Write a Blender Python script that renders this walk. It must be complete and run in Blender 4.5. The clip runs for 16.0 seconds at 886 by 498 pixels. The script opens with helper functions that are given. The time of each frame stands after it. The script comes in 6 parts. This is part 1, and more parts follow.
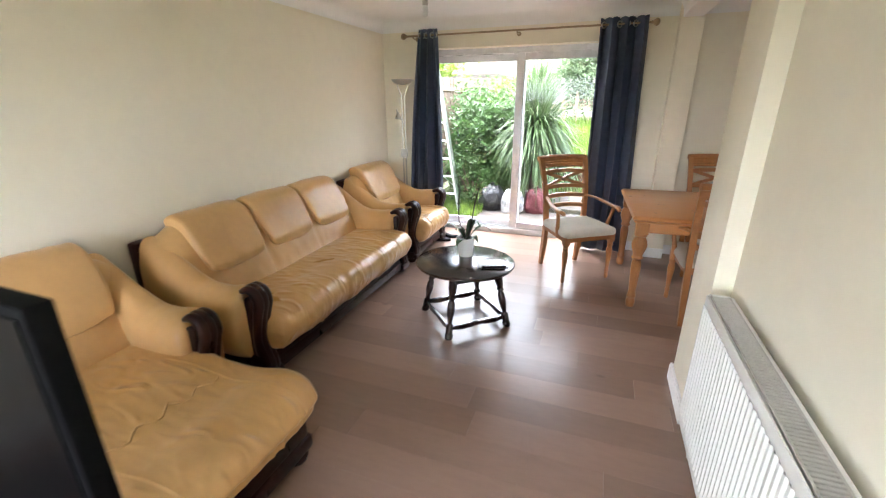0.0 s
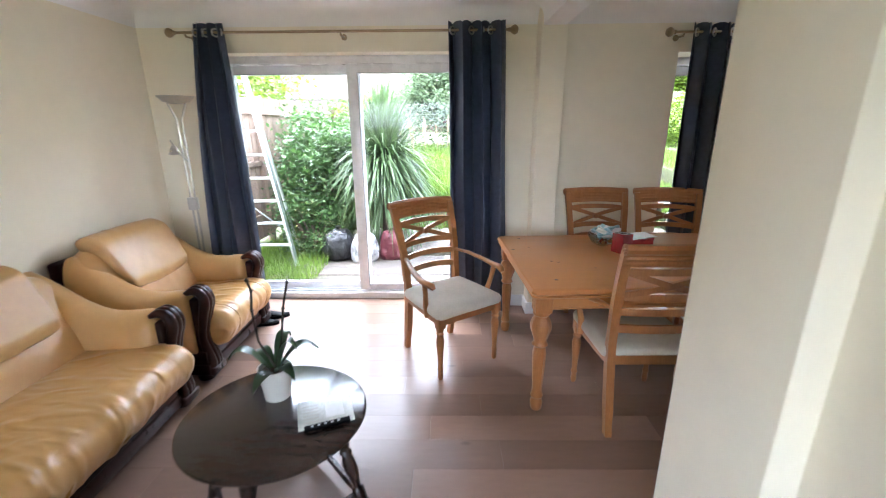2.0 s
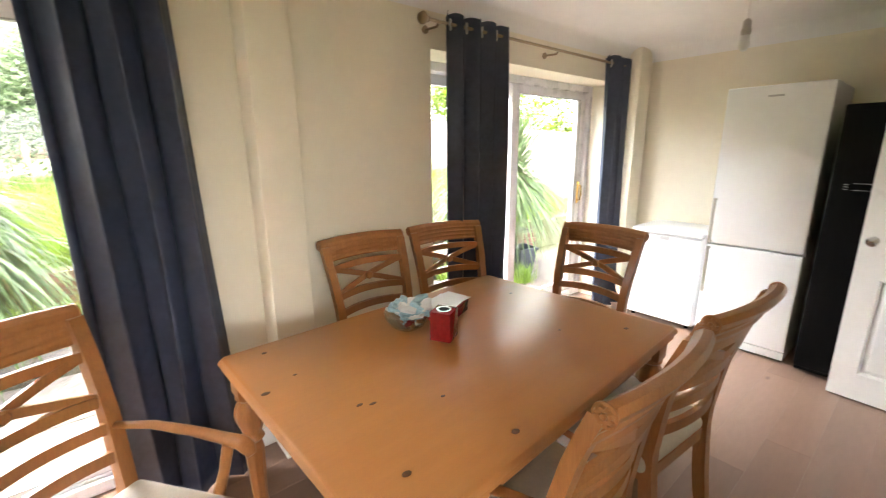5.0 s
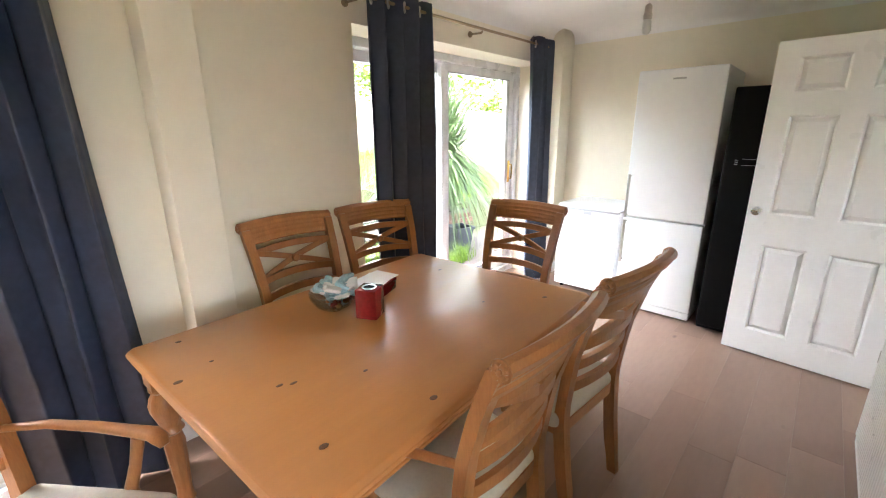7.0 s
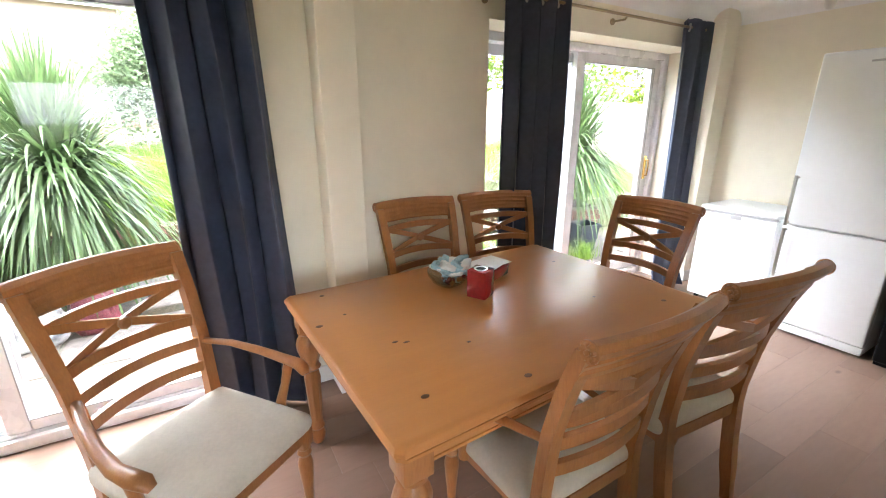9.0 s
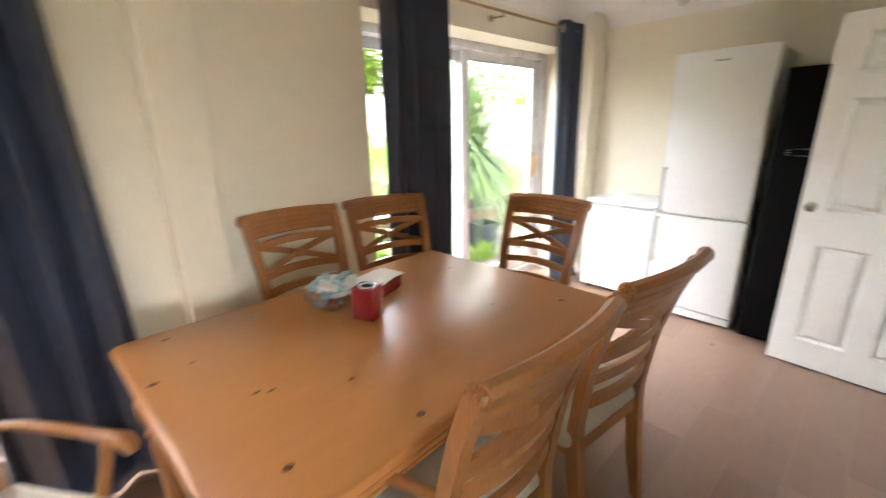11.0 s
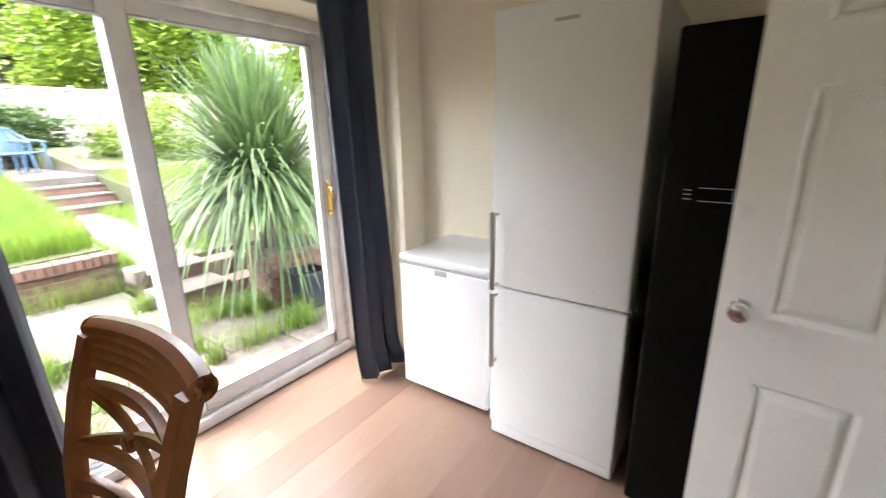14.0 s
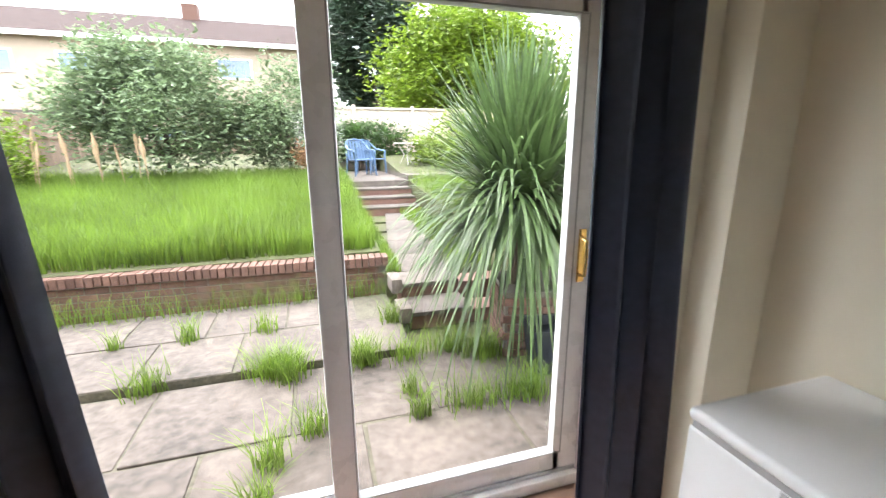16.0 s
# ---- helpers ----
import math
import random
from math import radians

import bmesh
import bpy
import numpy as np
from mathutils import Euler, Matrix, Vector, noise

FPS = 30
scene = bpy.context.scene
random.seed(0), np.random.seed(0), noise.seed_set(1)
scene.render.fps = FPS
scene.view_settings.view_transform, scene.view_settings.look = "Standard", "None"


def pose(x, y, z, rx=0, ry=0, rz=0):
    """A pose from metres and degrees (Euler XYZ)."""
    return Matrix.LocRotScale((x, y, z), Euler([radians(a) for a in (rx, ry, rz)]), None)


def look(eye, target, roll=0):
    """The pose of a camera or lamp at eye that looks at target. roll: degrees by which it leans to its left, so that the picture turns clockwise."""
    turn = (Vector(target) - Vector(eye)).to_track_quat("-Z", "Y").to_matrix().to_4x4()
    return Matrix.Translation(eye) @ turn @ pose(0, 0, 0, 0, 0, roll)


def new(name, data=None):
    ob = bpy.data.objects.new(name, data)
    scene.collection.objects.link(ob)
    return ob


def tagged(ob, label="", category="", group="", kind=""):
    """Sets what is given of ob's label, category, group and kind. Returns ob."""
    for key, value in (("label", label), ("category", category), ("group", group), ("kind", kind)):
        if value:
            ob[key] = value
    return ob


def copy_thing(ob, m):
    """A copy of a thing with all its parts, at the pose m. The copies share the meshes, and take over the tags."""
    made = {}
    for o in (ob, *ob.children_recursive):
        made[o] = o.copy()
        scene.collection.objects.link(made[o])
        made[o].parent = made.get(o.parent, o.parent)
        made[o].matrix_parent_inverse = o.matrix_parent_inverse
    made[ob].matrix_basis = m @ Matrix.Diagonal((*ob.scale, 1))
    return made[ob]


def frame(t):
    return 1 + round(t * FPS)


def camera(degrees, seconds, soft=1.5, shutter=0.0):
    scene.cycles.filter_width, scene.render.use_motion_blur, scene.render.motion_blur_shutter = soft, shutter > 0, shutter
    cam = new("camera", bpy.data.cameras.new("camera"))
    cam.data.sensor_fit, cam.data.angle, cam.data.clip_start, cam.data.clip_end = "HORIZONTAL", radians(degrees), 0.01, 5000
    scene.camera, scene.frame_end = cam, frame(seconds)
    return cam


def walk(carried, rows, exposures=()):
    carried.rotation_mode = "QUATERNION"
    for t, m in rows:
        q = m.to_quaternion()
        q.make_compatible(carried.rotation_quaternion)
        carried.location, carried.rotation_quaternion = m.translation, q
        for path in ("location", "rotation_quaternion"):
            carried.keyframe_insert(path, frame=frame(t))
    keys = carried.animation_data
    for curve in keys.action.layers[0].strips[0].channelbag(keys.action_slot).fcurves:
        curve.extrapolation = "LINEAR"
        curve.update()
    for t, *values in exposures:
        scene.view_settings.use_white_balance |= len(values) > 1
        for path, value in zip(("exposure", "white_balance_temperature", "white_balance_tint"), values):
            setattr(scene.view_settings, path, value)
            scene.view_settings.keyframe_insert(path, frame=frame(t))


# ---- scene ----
cam = camera(93.5, 16.0, 1.1, 0.4)
PATH = [
    (0, (0.275, -0.074, 1.561), (-0.38, 1.693, 0.891), -0.2),
    (0.5, (0.269, 0.209, 1.55), (-0.319, 2.021, 0.942), 0.4),
    (1, (0.218, 0.486, 1.55), (-0.201, 2.35, 0.959), 0.5),
    (1.5, (0.128, 0.848, 1.57), (-0.014, 2.759, 0.996), -0.2),
    (2, (0.136, 1.226, 1.56), (0.111, 3.144, 0.994), -0.4),
    (2.5, (0.12, 1.57, 1.549), (0.205, 3.489, 0.991), -0.2),
    (3, (0.101, 1.934, 1.518), (0.424, 3.833, 0.978), 0.0),
    (3.5, (0.171, 2.259, 1.506), (0.651, 4.129, 0.985), 0.5),
    (4, (0.254, 2.487, 1.509), (0.959, 4.289, 1.003), 1.0),
    (4.5, (0.259, 2.599, 1.518), (1.263, 4.258, 1.028), 0.0),
    (5, (0.245, 2.645, 1.519), (1.495, 4.135, 1.051), -0.4),
    (5.2, (0.263, 2.645, 1.512), (1.57, 4.087, 1.053), -1.0),
    (7.3, (0.291, 2.534, 1.496), (1.716, 3.823, 0.941), -0.3),
    (7.5, (0.28, 2.511, 1.486), (1.664, 3.845, 0.935), -0.1),
    (8, (0.272, 2.477, 1.472), (1.509, 3.945, 0.913), 0.2),
    (8.5, (0.262, 2.459, 1.49), (1.306, 4.065, 0.914), 0.0),
    (8.7, (0.253, 2.464, 1.497), (1.22, 4.116, 0.916), 0.0),
    (10.8, (0.432, 2.461, 1.445), (1.543, 4.032, 0.898), -1.0),
    (11, (0.468, 2.588, 1.459), (1.786, 3.983, 0.895), -0.9),
    (11.5, (0.745, 2.747, 1.473), (2.428, 3.667, 0.907), -0.4),
    (12, (1.007, 2.813, 1.475), (2.817, 3.429, 0.888), -1.2),
    (12.5, (1.346, 2.794, 1.497), (3.174, 3.371, 0.927), -1.2),
    (13, (1.649, 2.815, 1.485), (3.481, 3.406, 0.945), -2.0),
    (13.5, (1.954, 2.85, 1.486), (3.741, 3.568, 0.944), -2.0),
    (14, (2.261, 2.901, 1.485), (3.832, 4.009, 0.935), -1.2),
    (14.5, (2.497, 3.026, 1.464), (3.836, 4.395, 0.886), -0.1),
    (15, (2.723, 3.261, 1.496), (3.867, 4.816, 0.973), -1.2),
    (15.5, (2.860, 3.449, 1.497), (3.679, 5.204, 0.999), -1.9),
    (16, (3.006, 3.628, 1.512), (3.575, 5.484, 1.034), -0.4),
]
EXPOSURE = [(0, 5.0, 6000, 10), (1, 5.1, 5800, 10), (1.5, 5.08, 5700, 10), (2.5, 4.9, 5450, 10), (3, 4.85, 6000, 10), (3.5, 4.7, 6500, 10), (4, 4.7, 7100, 10), (5, 5.4, 6700, 10), (8, 5.46, 6050, 10), (8.6, 5.3, 6050, 10),
            (11, 5.4, 6450, 10), (12.5, 5.25, 5950, 10), (13.0, 5.0, 6050, 10), (13.5, 4.78, 6100, 10), (14.5, 4.6, 6600, 10), (15, 4.3, 6600, 10), (16, 3.9, 6400, 10)]
walk(cam, [(t, look(eye, target, roll)) for t, eye, target, roll in PATH], EXPOSURE)

# world, sun and exposure
world = bpy.data.worlds.new("overcast_sky")
scene.world = world
world.use_nodes = True
wn = world.node_tree.nodes
wn.clear()
sky = wn.new("ShaderNodeTexSky")
sky.sky_type = "NISHITA"
sky.sun_disc = False
sky.sun_elevation, sky.sun_rotation = radians(64), radians(315)
sky.air_density, sky.dust_density, sky.ozone_density = 1.0, 2.5, 0.6
soft_sky = wn.new("ShaderNodeHueSaturation")
soft_sky.inputs["Saturation"].default_value = 0.35
bg = wn.new("ShaderNodeBackground")
bg.inputs["Strength"].default_value = 0.15
wo = wn.new("ShaderNodeOutputWorld")
world.node_tree.links.new(sky.outputs[0], soft_sky.inputs["Color"])
# thin overcast veil over the clear sky
veil = wn.new("ShaderNodeMix")
veil.data_type = "RGBA"
veil.inputs[0].default_value = 0.5
veil.inputs[7].default_value = (3.6, 3.65, 3.75, 1.0)
world.node_tree.links.new(soft_sky.outputs[0], veil.inputs[6])
world.node_tree.links.new(veil.outputs[2], bg.inputs["Color"])
world.node_tree.links.new(bg.outputs[0], wo.inputs["Surface"])
sun_data = bpy.data.lights.new("sun", "SUN")
sun_data.energy, sun_data.angle, sun_data.color = 0.15, radians(60), (1.0, 0.96, 0.9)
sun = new("sun", sun_data)
sun.matrix_world = look((-3.1, 3.1, 9.0), (0, 0, 0))


# ---- materials ----
def rgb(*c):
    return (*c, 1.0)


def mat(name, c, rough=0.5, metal=0.0, var=0.15, scale=6.0, bump=0.1, bscale=80.0, stretch=(1, 1, 1),
        rnd=0.0, island=0.0, coat=0.0, spec=0.5, c2=None, fine=0.5, dist=0.004, through_light=0.0, crease=0.0, cscale=7.0, rvar=0.08):
    m = bpy.data.materials.new(name)
    m.use_nodes = True
    nt = m.node_tree
    nd, ln = nt.nodes, nt.links
    p = nd["Principled BSDF"]
    tc = nd.new("ShaderNodeTexCoord")
    mp = nd.new("ShaderNodeMapping")
    mp.inputs["Scale"].default_value = stretch
    ln.new(tc.outputs["Object"], mp.inputs["Vector"])
    vec = mp.outputs["Vector"]
    if rnd:
        info = nd.new("ShaderNodeObjectInfo")
        shift = nd.new("ShaderNodeVectorMath")
        shift.operation = "MULTIPLY_ADD"
        shift.inputs[1].default_value = (37.0, 53.0, 71.0)
        ln.new(info.outputs["Random"], shift.inputs[0])
        ln.new(vec, shift.inputs[2])
        vec = shift.outputs[0]
    big = nd.new("ShaderNodeTexNoise")
    big.inputs["Scale"].default_value, big.inputs["Detail"].default_value = scale, 4
    small = nd.new("ShaderNodeTexNoise")
    small.inputs["Scale"].default_value, small.inputs["Detail"].default_value = scale * 7, 5
    ln.new(vec, big.inputs["Vector"])
    ln.new(vec, small.inputs["Vector"])
    mixf = nd.new("ShaderNodeMix")
    mixf.inputs[0].default_value = fine
    ln.new(big.outputs["Fac"], mixf.inputs[2])
    ln.new(small.outputs["Fac"], mixf.inputs[3])
    ramp = nd.new("ShaderNodeValToRGB")
    lo = c2 or tuple(max(0, v * (1 - var)) for v in c)
    hi = c if c2 else tuple(min(1, v * (1 + var)) for v in c)
    ramp.color_ramp.elements[0].position, ramp.color_ramp.elements[0].color = 0.34, rgb(*lo)
    ramp.color_ramp.elements[1].position, ramp.color_ramp.elements[1].color = 0.66, rgb(*hi)
    ln.new(mixf.outputs[0], ramp.inputs[0])
    colour = ramp.outputs[0]
    for amount, node, out in ((rnd, "ShaderNodeObjectInfo", "Random"), (island, "ShaderNodeNewGeometry", "Random Per Island")):
        if amount:
            src = nd.new(node)
            rng = nd.new("ShaderNodeMapRange")
            rng.inputs["To Min"].default_value, rng.inputs["To Max"].default_value = 1 - amount, 1 + amount
            ln.new(src.outputs[out], rng.inputs["Value"])
            hs = nd.new("ShaderNodeHueSaturation")
            ln.new(rng.outputs[0], hs.inputs["Value"])
            ln.new(colour, hs.inputs["Color"])
            colour = hs.outputs[0]
    ln.new(colour, p.inputs["Base Color"])
    rr = nd.new("ShaderNodeMapRange")
    rr.inputs["To Min"].default_value, rr.inputs["To Max"].default_value = max(0, rough - rvar), min(1, rough + rvar)
    ln.new(big.outputs["Fac"], rr.inputs["Value"])
    ln.new(rr.outputs[0], p.inputs["Roughness"])
    p.inputs["Metallic"].default_value = metal
    p.inputs["Specular IOR Level"].default_value = spec
    p.inputs["Coat Weight"].default_value = coat
    p.inputs["Coat Roughness"].default_value = 0.12
    if bump:
        bn = nd.new("ShaderNodeTexNoise")
        bn.inputs["Scale"].default_value, bn.inputs["Detail"].default_value = bscale, 6
        ln.new(vec, bn.inputs["Vector"])
        bp = nd.new("ShaderNodeBump")
        bp.inputs["Strength"].default_value, bp.inputs["Distance"].default_value = bump, dist
        ln.new(bn.outputs["Fac"], bp.inputs["Height"])
        ln.new(bp.outputs[0], p.inputs["Normal"])
        if crease:
            cn = nd.new("ShaderNodeTexNoise")
            cn.noise_type = "RIDGED_MULTIFRACTAL"
            cn.inputs["Scale"].default_value, cn.inputs["Detail"].default_value, cn.inputs["Distortion"].default_value = cscale, 3, 0.8
            ln.new(vec, cn.inputs["Vector"])
            cb = nd.new("ShaderNodeBump")
            cb.inputs["Strength"].default_value, cb.inputs["Distance"].default_value = crease, 0.03
            ln.new(cn.outputs["Fac"], cb.inputs["Height"])
            ln.new(cb.outputs[0], bp.inputs["Normal"])
    if through_light:
        tr = nd.new("ShaderNodeBsdfTranslucent")
        ln.new(colour, tr.inputs["Color"])
        mx = nd.new("ShaderNodeMixShader")
        mx.inputs[0].default_value = through_light
        ln.new(p.outputs[0], mx.inputs[1])
        ln.new(tr.outputs[0], mx.inputs[2])
        ln.new(mx.outputs[0], nd["Material Output"].inputs["Surface"])
    return m


def glass_mat(name, gloss, tint=(1, 1, 1)):
    m = bpy.data.materials.new(name)
    m.use_nodes = True
    nd, ln = m.node_tree.nodes, m.node_tree.links
    nd.remove(nd["Principled BSDF"])
    tr, gl, mx = nd.new("ShaderNodeBsdfTransparent"), nd.new("ShaderNodeBsdfGlossy"), nd.new("ShaderNodeMixShader")
    fr = nd.new("ShaderNodeLayerWeight")
    pw = nd.new("ShaderNodeMath")
    pw.operation = "POWER"
    pw.inputs[1].default_value = 4.0
    ad = nd.new("ShaderNodeMath")
    ad.operation = "MULTIPLY_ADD"
    ad.inputs[1].default_value, ad.inputs[2].default_value = 0.6, gloss
    ln.new(fr.outputs["Facing"], pw.inputs[0])
    ln.new(pw.outputs[0], ad.inputs[0])
    tr.inputs["Color"].default_value = rgb(*tint)
    gl.inputs["Roughness"].default_value = 0.01
    ln.new(ad.outputs[0], mx.inputs[0])
    ln.new(tr.outputs[0], mx.inputs[1])
    ln.new(gl.outputs[0], mx.inputs[2])
    ln.new(mx.outputs[0], nd["Material Output"].inputs["Surface"])
    return m


WALL = mat("cream_emulsion", (0.86, 0.80, 0.655), 0.75, var=0.025, scale=1.5, bump=0.08, bscale=180)
CEIL = mat("white_ceiling_paint", (0.88, 0.87, 0.85), 0.85, var=0.02, scale=2, bump=0.08, bscale=120)
GLOSSW = mat("white_gloss_paint", (0.87, 0.86, 0.84), 0.3, var=0.02, scale=5, bump=0.04, bscale=60)
UPVC = mat("white_upvc", (0.83, 0.83, 0.84), 0.28, var=0.03, scale=9, bump=0.02)
PLANK = mat("laminate_plank", (0.268, 0.172, 0.126), 0.29, var=0.2, scale=1.6, c2=(0.236, 0.150, 0.110), bump=0.02, bscale=40,
            stretch=(1, 3.5, 3.5), rnd=0.17, fine=0.5, dist=0.002, spec=0.4, rvar=0.012)


def add_knots(m, scale, size, dark):
    """Small dark knots strewn over a wood."""
    nd, ln = m.node_tree.nodes, m.node_tree.links
    p = nd["Principled BSDF"]
    colour = p.inputs["Base Color"].links[0].from_socket
    tc, info, shift, vor, ramp, mul = (nd.new("ShaderNode" + k) for k in ("TexCoord", "ObjectInfo", "VectorMath", "TexVoronoi", "MapRange", "Mix"))
    shift.operation = "MULTIPLY_ADD"
    shift.inputs[1].default_value = (11.0, 17.0, 0.0)
    ln.new(info.outputs["Random"], shift.inputs[0])
    ln.new(tc.outputs["Object"], shift.inputs[2])
    stretch = nd.new("ShaderNodeMapping")
    stretch.inputs["Scale"].default_value = (0.55, 1.0, 1.0)
    ln.new(shift.outputs[0], stretch.inputs["Vector"])
    ln.new(stretch.outputs[0], vor.inputs["Vector"])
    vor.inputs["Scale"].default_value = scale
    ramp.inputs["From Min"].default_value, ramp.inputs["From Max"].default_value = size * 0.3, size
    ramp.inputs["To Min"].default_value, ramp.inputs["To Max"].default_value = dark, 1.0
    ln.new(vor.outputs["Distance"], ramp.inputs["Value"])
    mul.data_type, mul.blend_type = "RGBA", "MULTIPLY"
    mul.inputs[0].default_value = 1.0
    ln.new(colour, mul.inputs[6])
    ln.new(ramp.outputs[0], mul.inputs[7])
    ln.new(mul.outputs[2], p.inputs["Base Color"])


add_knots(PLANK, 2.6, 0.045, 0.6)
LEATHER = mat("tan_leather", (0.56, 0.33, 0.13), 0.34, var=0.08, scale=3.5, bump=0.25, bscale=150, fine=0.3, dist=0.003, crease=0.1, cscale=5.0)
LEATHER_SEAT = mat("creased_tan_leather", (0.55, 0.32, 0.12), 0.30, var=0.09, scale=3.5, bump=0.25, bscale=150, fine=0.3, dist=0.003, stretch=(0.6, 1.5, 1), crease=0.65, cscale=8.0)
MAHOG = mat("dark_mahogany", (0.024, 0.007, 0.005), 0.3, spec=0.22, var=0.4, scale=8, bump=0.06, stretch=(1, 5, 1))
DARKOAK = mat("dark_stained_table", (0.035, 0.02, 0.016), 0.2, var=0.4, scale=6, bump=0.08, bscale=70, stretch=(1, 8, 1), coat=0.3)
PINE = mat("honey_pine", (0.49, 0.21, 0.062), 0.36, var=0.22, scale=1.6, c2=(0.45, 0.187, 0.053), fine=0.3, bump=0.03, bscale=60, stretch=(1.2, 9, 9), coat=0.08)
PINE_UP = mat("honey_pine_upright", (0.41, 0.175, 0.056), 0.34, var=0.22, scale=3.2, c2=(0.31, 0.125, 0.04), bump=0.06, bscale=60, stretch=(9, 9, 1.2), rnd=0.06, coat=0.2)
KNOT = mat("pine_knot", (0.11, 0.042, 0.016), 0.35, var=0.4, scale=60, bump=0)
SEATF = mat("oatmeal_seat_fabric", (0.60, 0.56, 0.48), 0.9, var=0.06, scale=12, bump=0.3, bscale=500, dist=0.002)
CURTAIN = mat("navy_curtain_satin", (0.036, 0.048, 0.085), 0.42, var=0.3, scale=4, bump=0.25, bscale=300, spec=0.6, dist=0.002)
NICKEL = mat("satin_nickel", (0.55, 0.52, 0.47), 0.3, 1.0, var=0.08, bump=0)
BRASS = mat("polished_brass", (0.75, 0.50, 0.17), 0.22, 1.0, var=0.1, bump=0)
CHROME = mat("chrome", (0.75, 0.75, 0.76), 0.12, 1.0, var=0.04, bump=0)
POLEM = mat("antique_brass_pole", (0.36, 0.27, 0.17), 0.35, 1.0, var=0.15, bump=0)
APPL = mat("white_appliance_enamel", (0.86, 0.87, 0.88), 0.38, var=0.015, scale=3, bump=0.05, bscale=250)
APPLG = mat("grey_appliance_plastic", (0.45, 0.46, 0.47), 0.4, var=0.05, bump=0)
BLACKG = mat("black_appliance_gloss", (0.0015, 0.0015, 0.002), 0.5, var=0.3, scale=4, bump=0.02, bscale=300, spec=0.12)
BLACKM = mat("black_plastic", (0.004, 0.004, 0.0045), 0.65, var=0.3, bump=0.1, spec=0.06)
RADM = mat("white_radiator_enamel", (0.80, 0.79, 0.75), 0.3, var=0.02, bump=0.03)
GRILLE = mat("grey_radiator_grille", (0.50, 0.48, 0.44), 0.45, var=0.1, bump=0.05)
POTM = mat("white_ceramic", (0.80, 0.80, 0.79), 0.2, var=0.03, bump=0.02)
ORCHID = mat("orchid_leaf", (0.025, 0.06, 0.022), 0.35, var=0.3, scale=12, bump=0.1)
STEM = mat("dark_flower_stem", (0.03, 0.025, 0.015), 0.5, var=0.3)
PAPER = mat("white_paper", (0.80, 0.80, 0.79), 0.6, var=0.03, bump=0.03)
REDBOX = mat("red_lacquered_card", (0.28, 0.014, 0.018), 0.25, var=0.15, scale=10, bump=0.04, coat=0.3)
BLUEWRAP = mat("pale_blue_wrapper", (0.36, 0.55, 0.62), 0.35, var=0.3, scale=25, bump=0.5, bscale=70, rnd=0.2)
PAGE = mat("glossy_magazine_page", (0.56, 0.57, 0.54), 0.35, var=0.18, scale=14, bump=0.02)
SWITCHM = mat("white_switch_plastic", (0.78, 0.77, 0.73), 0.3, var=0.02, bump=0)
KWOOD = mat("oak_kitchen_front", (0.25, 0.125, 0.046), 0.4, var=0.15, scale=3, bump=0.06, stretch=(8, 8, 1.2))
BULBM = mat("white_lamp_glass", (0.75, 0.75, 0.72), 0.3, var=0.03, bump=0)
PANE = glass_mat("window_glass", 0.02)
CLEAR = glass_mat("clear_glass", 0.10, (0.86, 0.91, 0.91))
SLAB = mat("weathered_paving", (0.098, 0.081, 0.069), 0.9, var=0.5, scale=2.0, bump=0.5, bscale=35, rnd=0.1, dist=0.01)
BRICK = mat("red_brick", (0.15, 0.082, 0.062), 0.9, var=0.3, scale=9, bump=0.5, bscale=60, rnd=0.22, dist=0.006)
MORTAR = mat("grey_mortar", (0.15, 0.135, 0.11), 0.95, var=0.25, scale=10, bump=0.5, bscale=60)
JOINT = mat("sandy_joint", (0.085, 0.078, 0.055), 0.95, var=0.5, scale=5, bump=0.6, bscale=60, dist=0.01)
SOIL = mat("garden_soil_and_turf", (0.09, 0.11, 0.035), 0.95, var=0.4, scale=1.8, c2=(0.06, 0.05, 0.03), bump=0.8, bscale=18, dist=0.03)
GRASS = mat("long_grass", (0.145, 0.23, 0.028), 0.55, var=0.35, scale=0.9, bump=0, island=0.3, through_light=0.45)
STRAP = mat("strap_leaf", (0.08, 0.13, 0.045), 0.45, var=0.3, scale=5, bump=0.05, island=0.35, through_light=0.25)
LEAFA = mat("mid_green_leaf", (0.065, 0.13, 0.03), 0.5, var=0.35, scale=1.6, bump=0, island=0.4, through_light=0.35)
LEAFB = mat("grey_green_leaf", (0.17, 0.23, 0.12), 0.75, var=0.35, scale=1.3, bump=0, island=0.4, through_light=0.3)
LEAFC = mat("lime_green_leaf", (0.16, 0.24, 0.02), 0.5, var=0.35, scale=1.2, bump=0, island=0.35, through_light=0.4)
LEAFD = mat("dark_conifer_leaf", (0.022, 0.045, 0.022), 0.6, var=0.4, scale=1.0, bump=0, island=0.4, through_light=0.1)
DRY = mat("dry_brown_leaf", (0.28, 0.14, 0.06), 0.7, var=0.3, scale=2, bump=0, island=0.3)
BARK = mat("bark", (0.10, 0.075, 0.055), 0.9, var=0.4, scale=8, bump=0.8, bscale=25, dist=0.02, stretch=(3, 3, 0.6))
FENCE = mat("weathered_fence_board", (0.24, 0.17, 0.125), 0.85, var=0.3, scale=4, bump=0.4, bscale=50, stretch=(9, 9, 0.8), rnd=0.2)
PALEF = mat("pale_fence_board", (0.50, 0.42, 0.35), 0.85, var=0.2, scale=4, bump=0.3, bscale=50, rnd=0.12)
ALU = mat("aluminium", (0.62, 0.64, 0.66), 0.38, 1.0, var=0.1, bump=0.05)
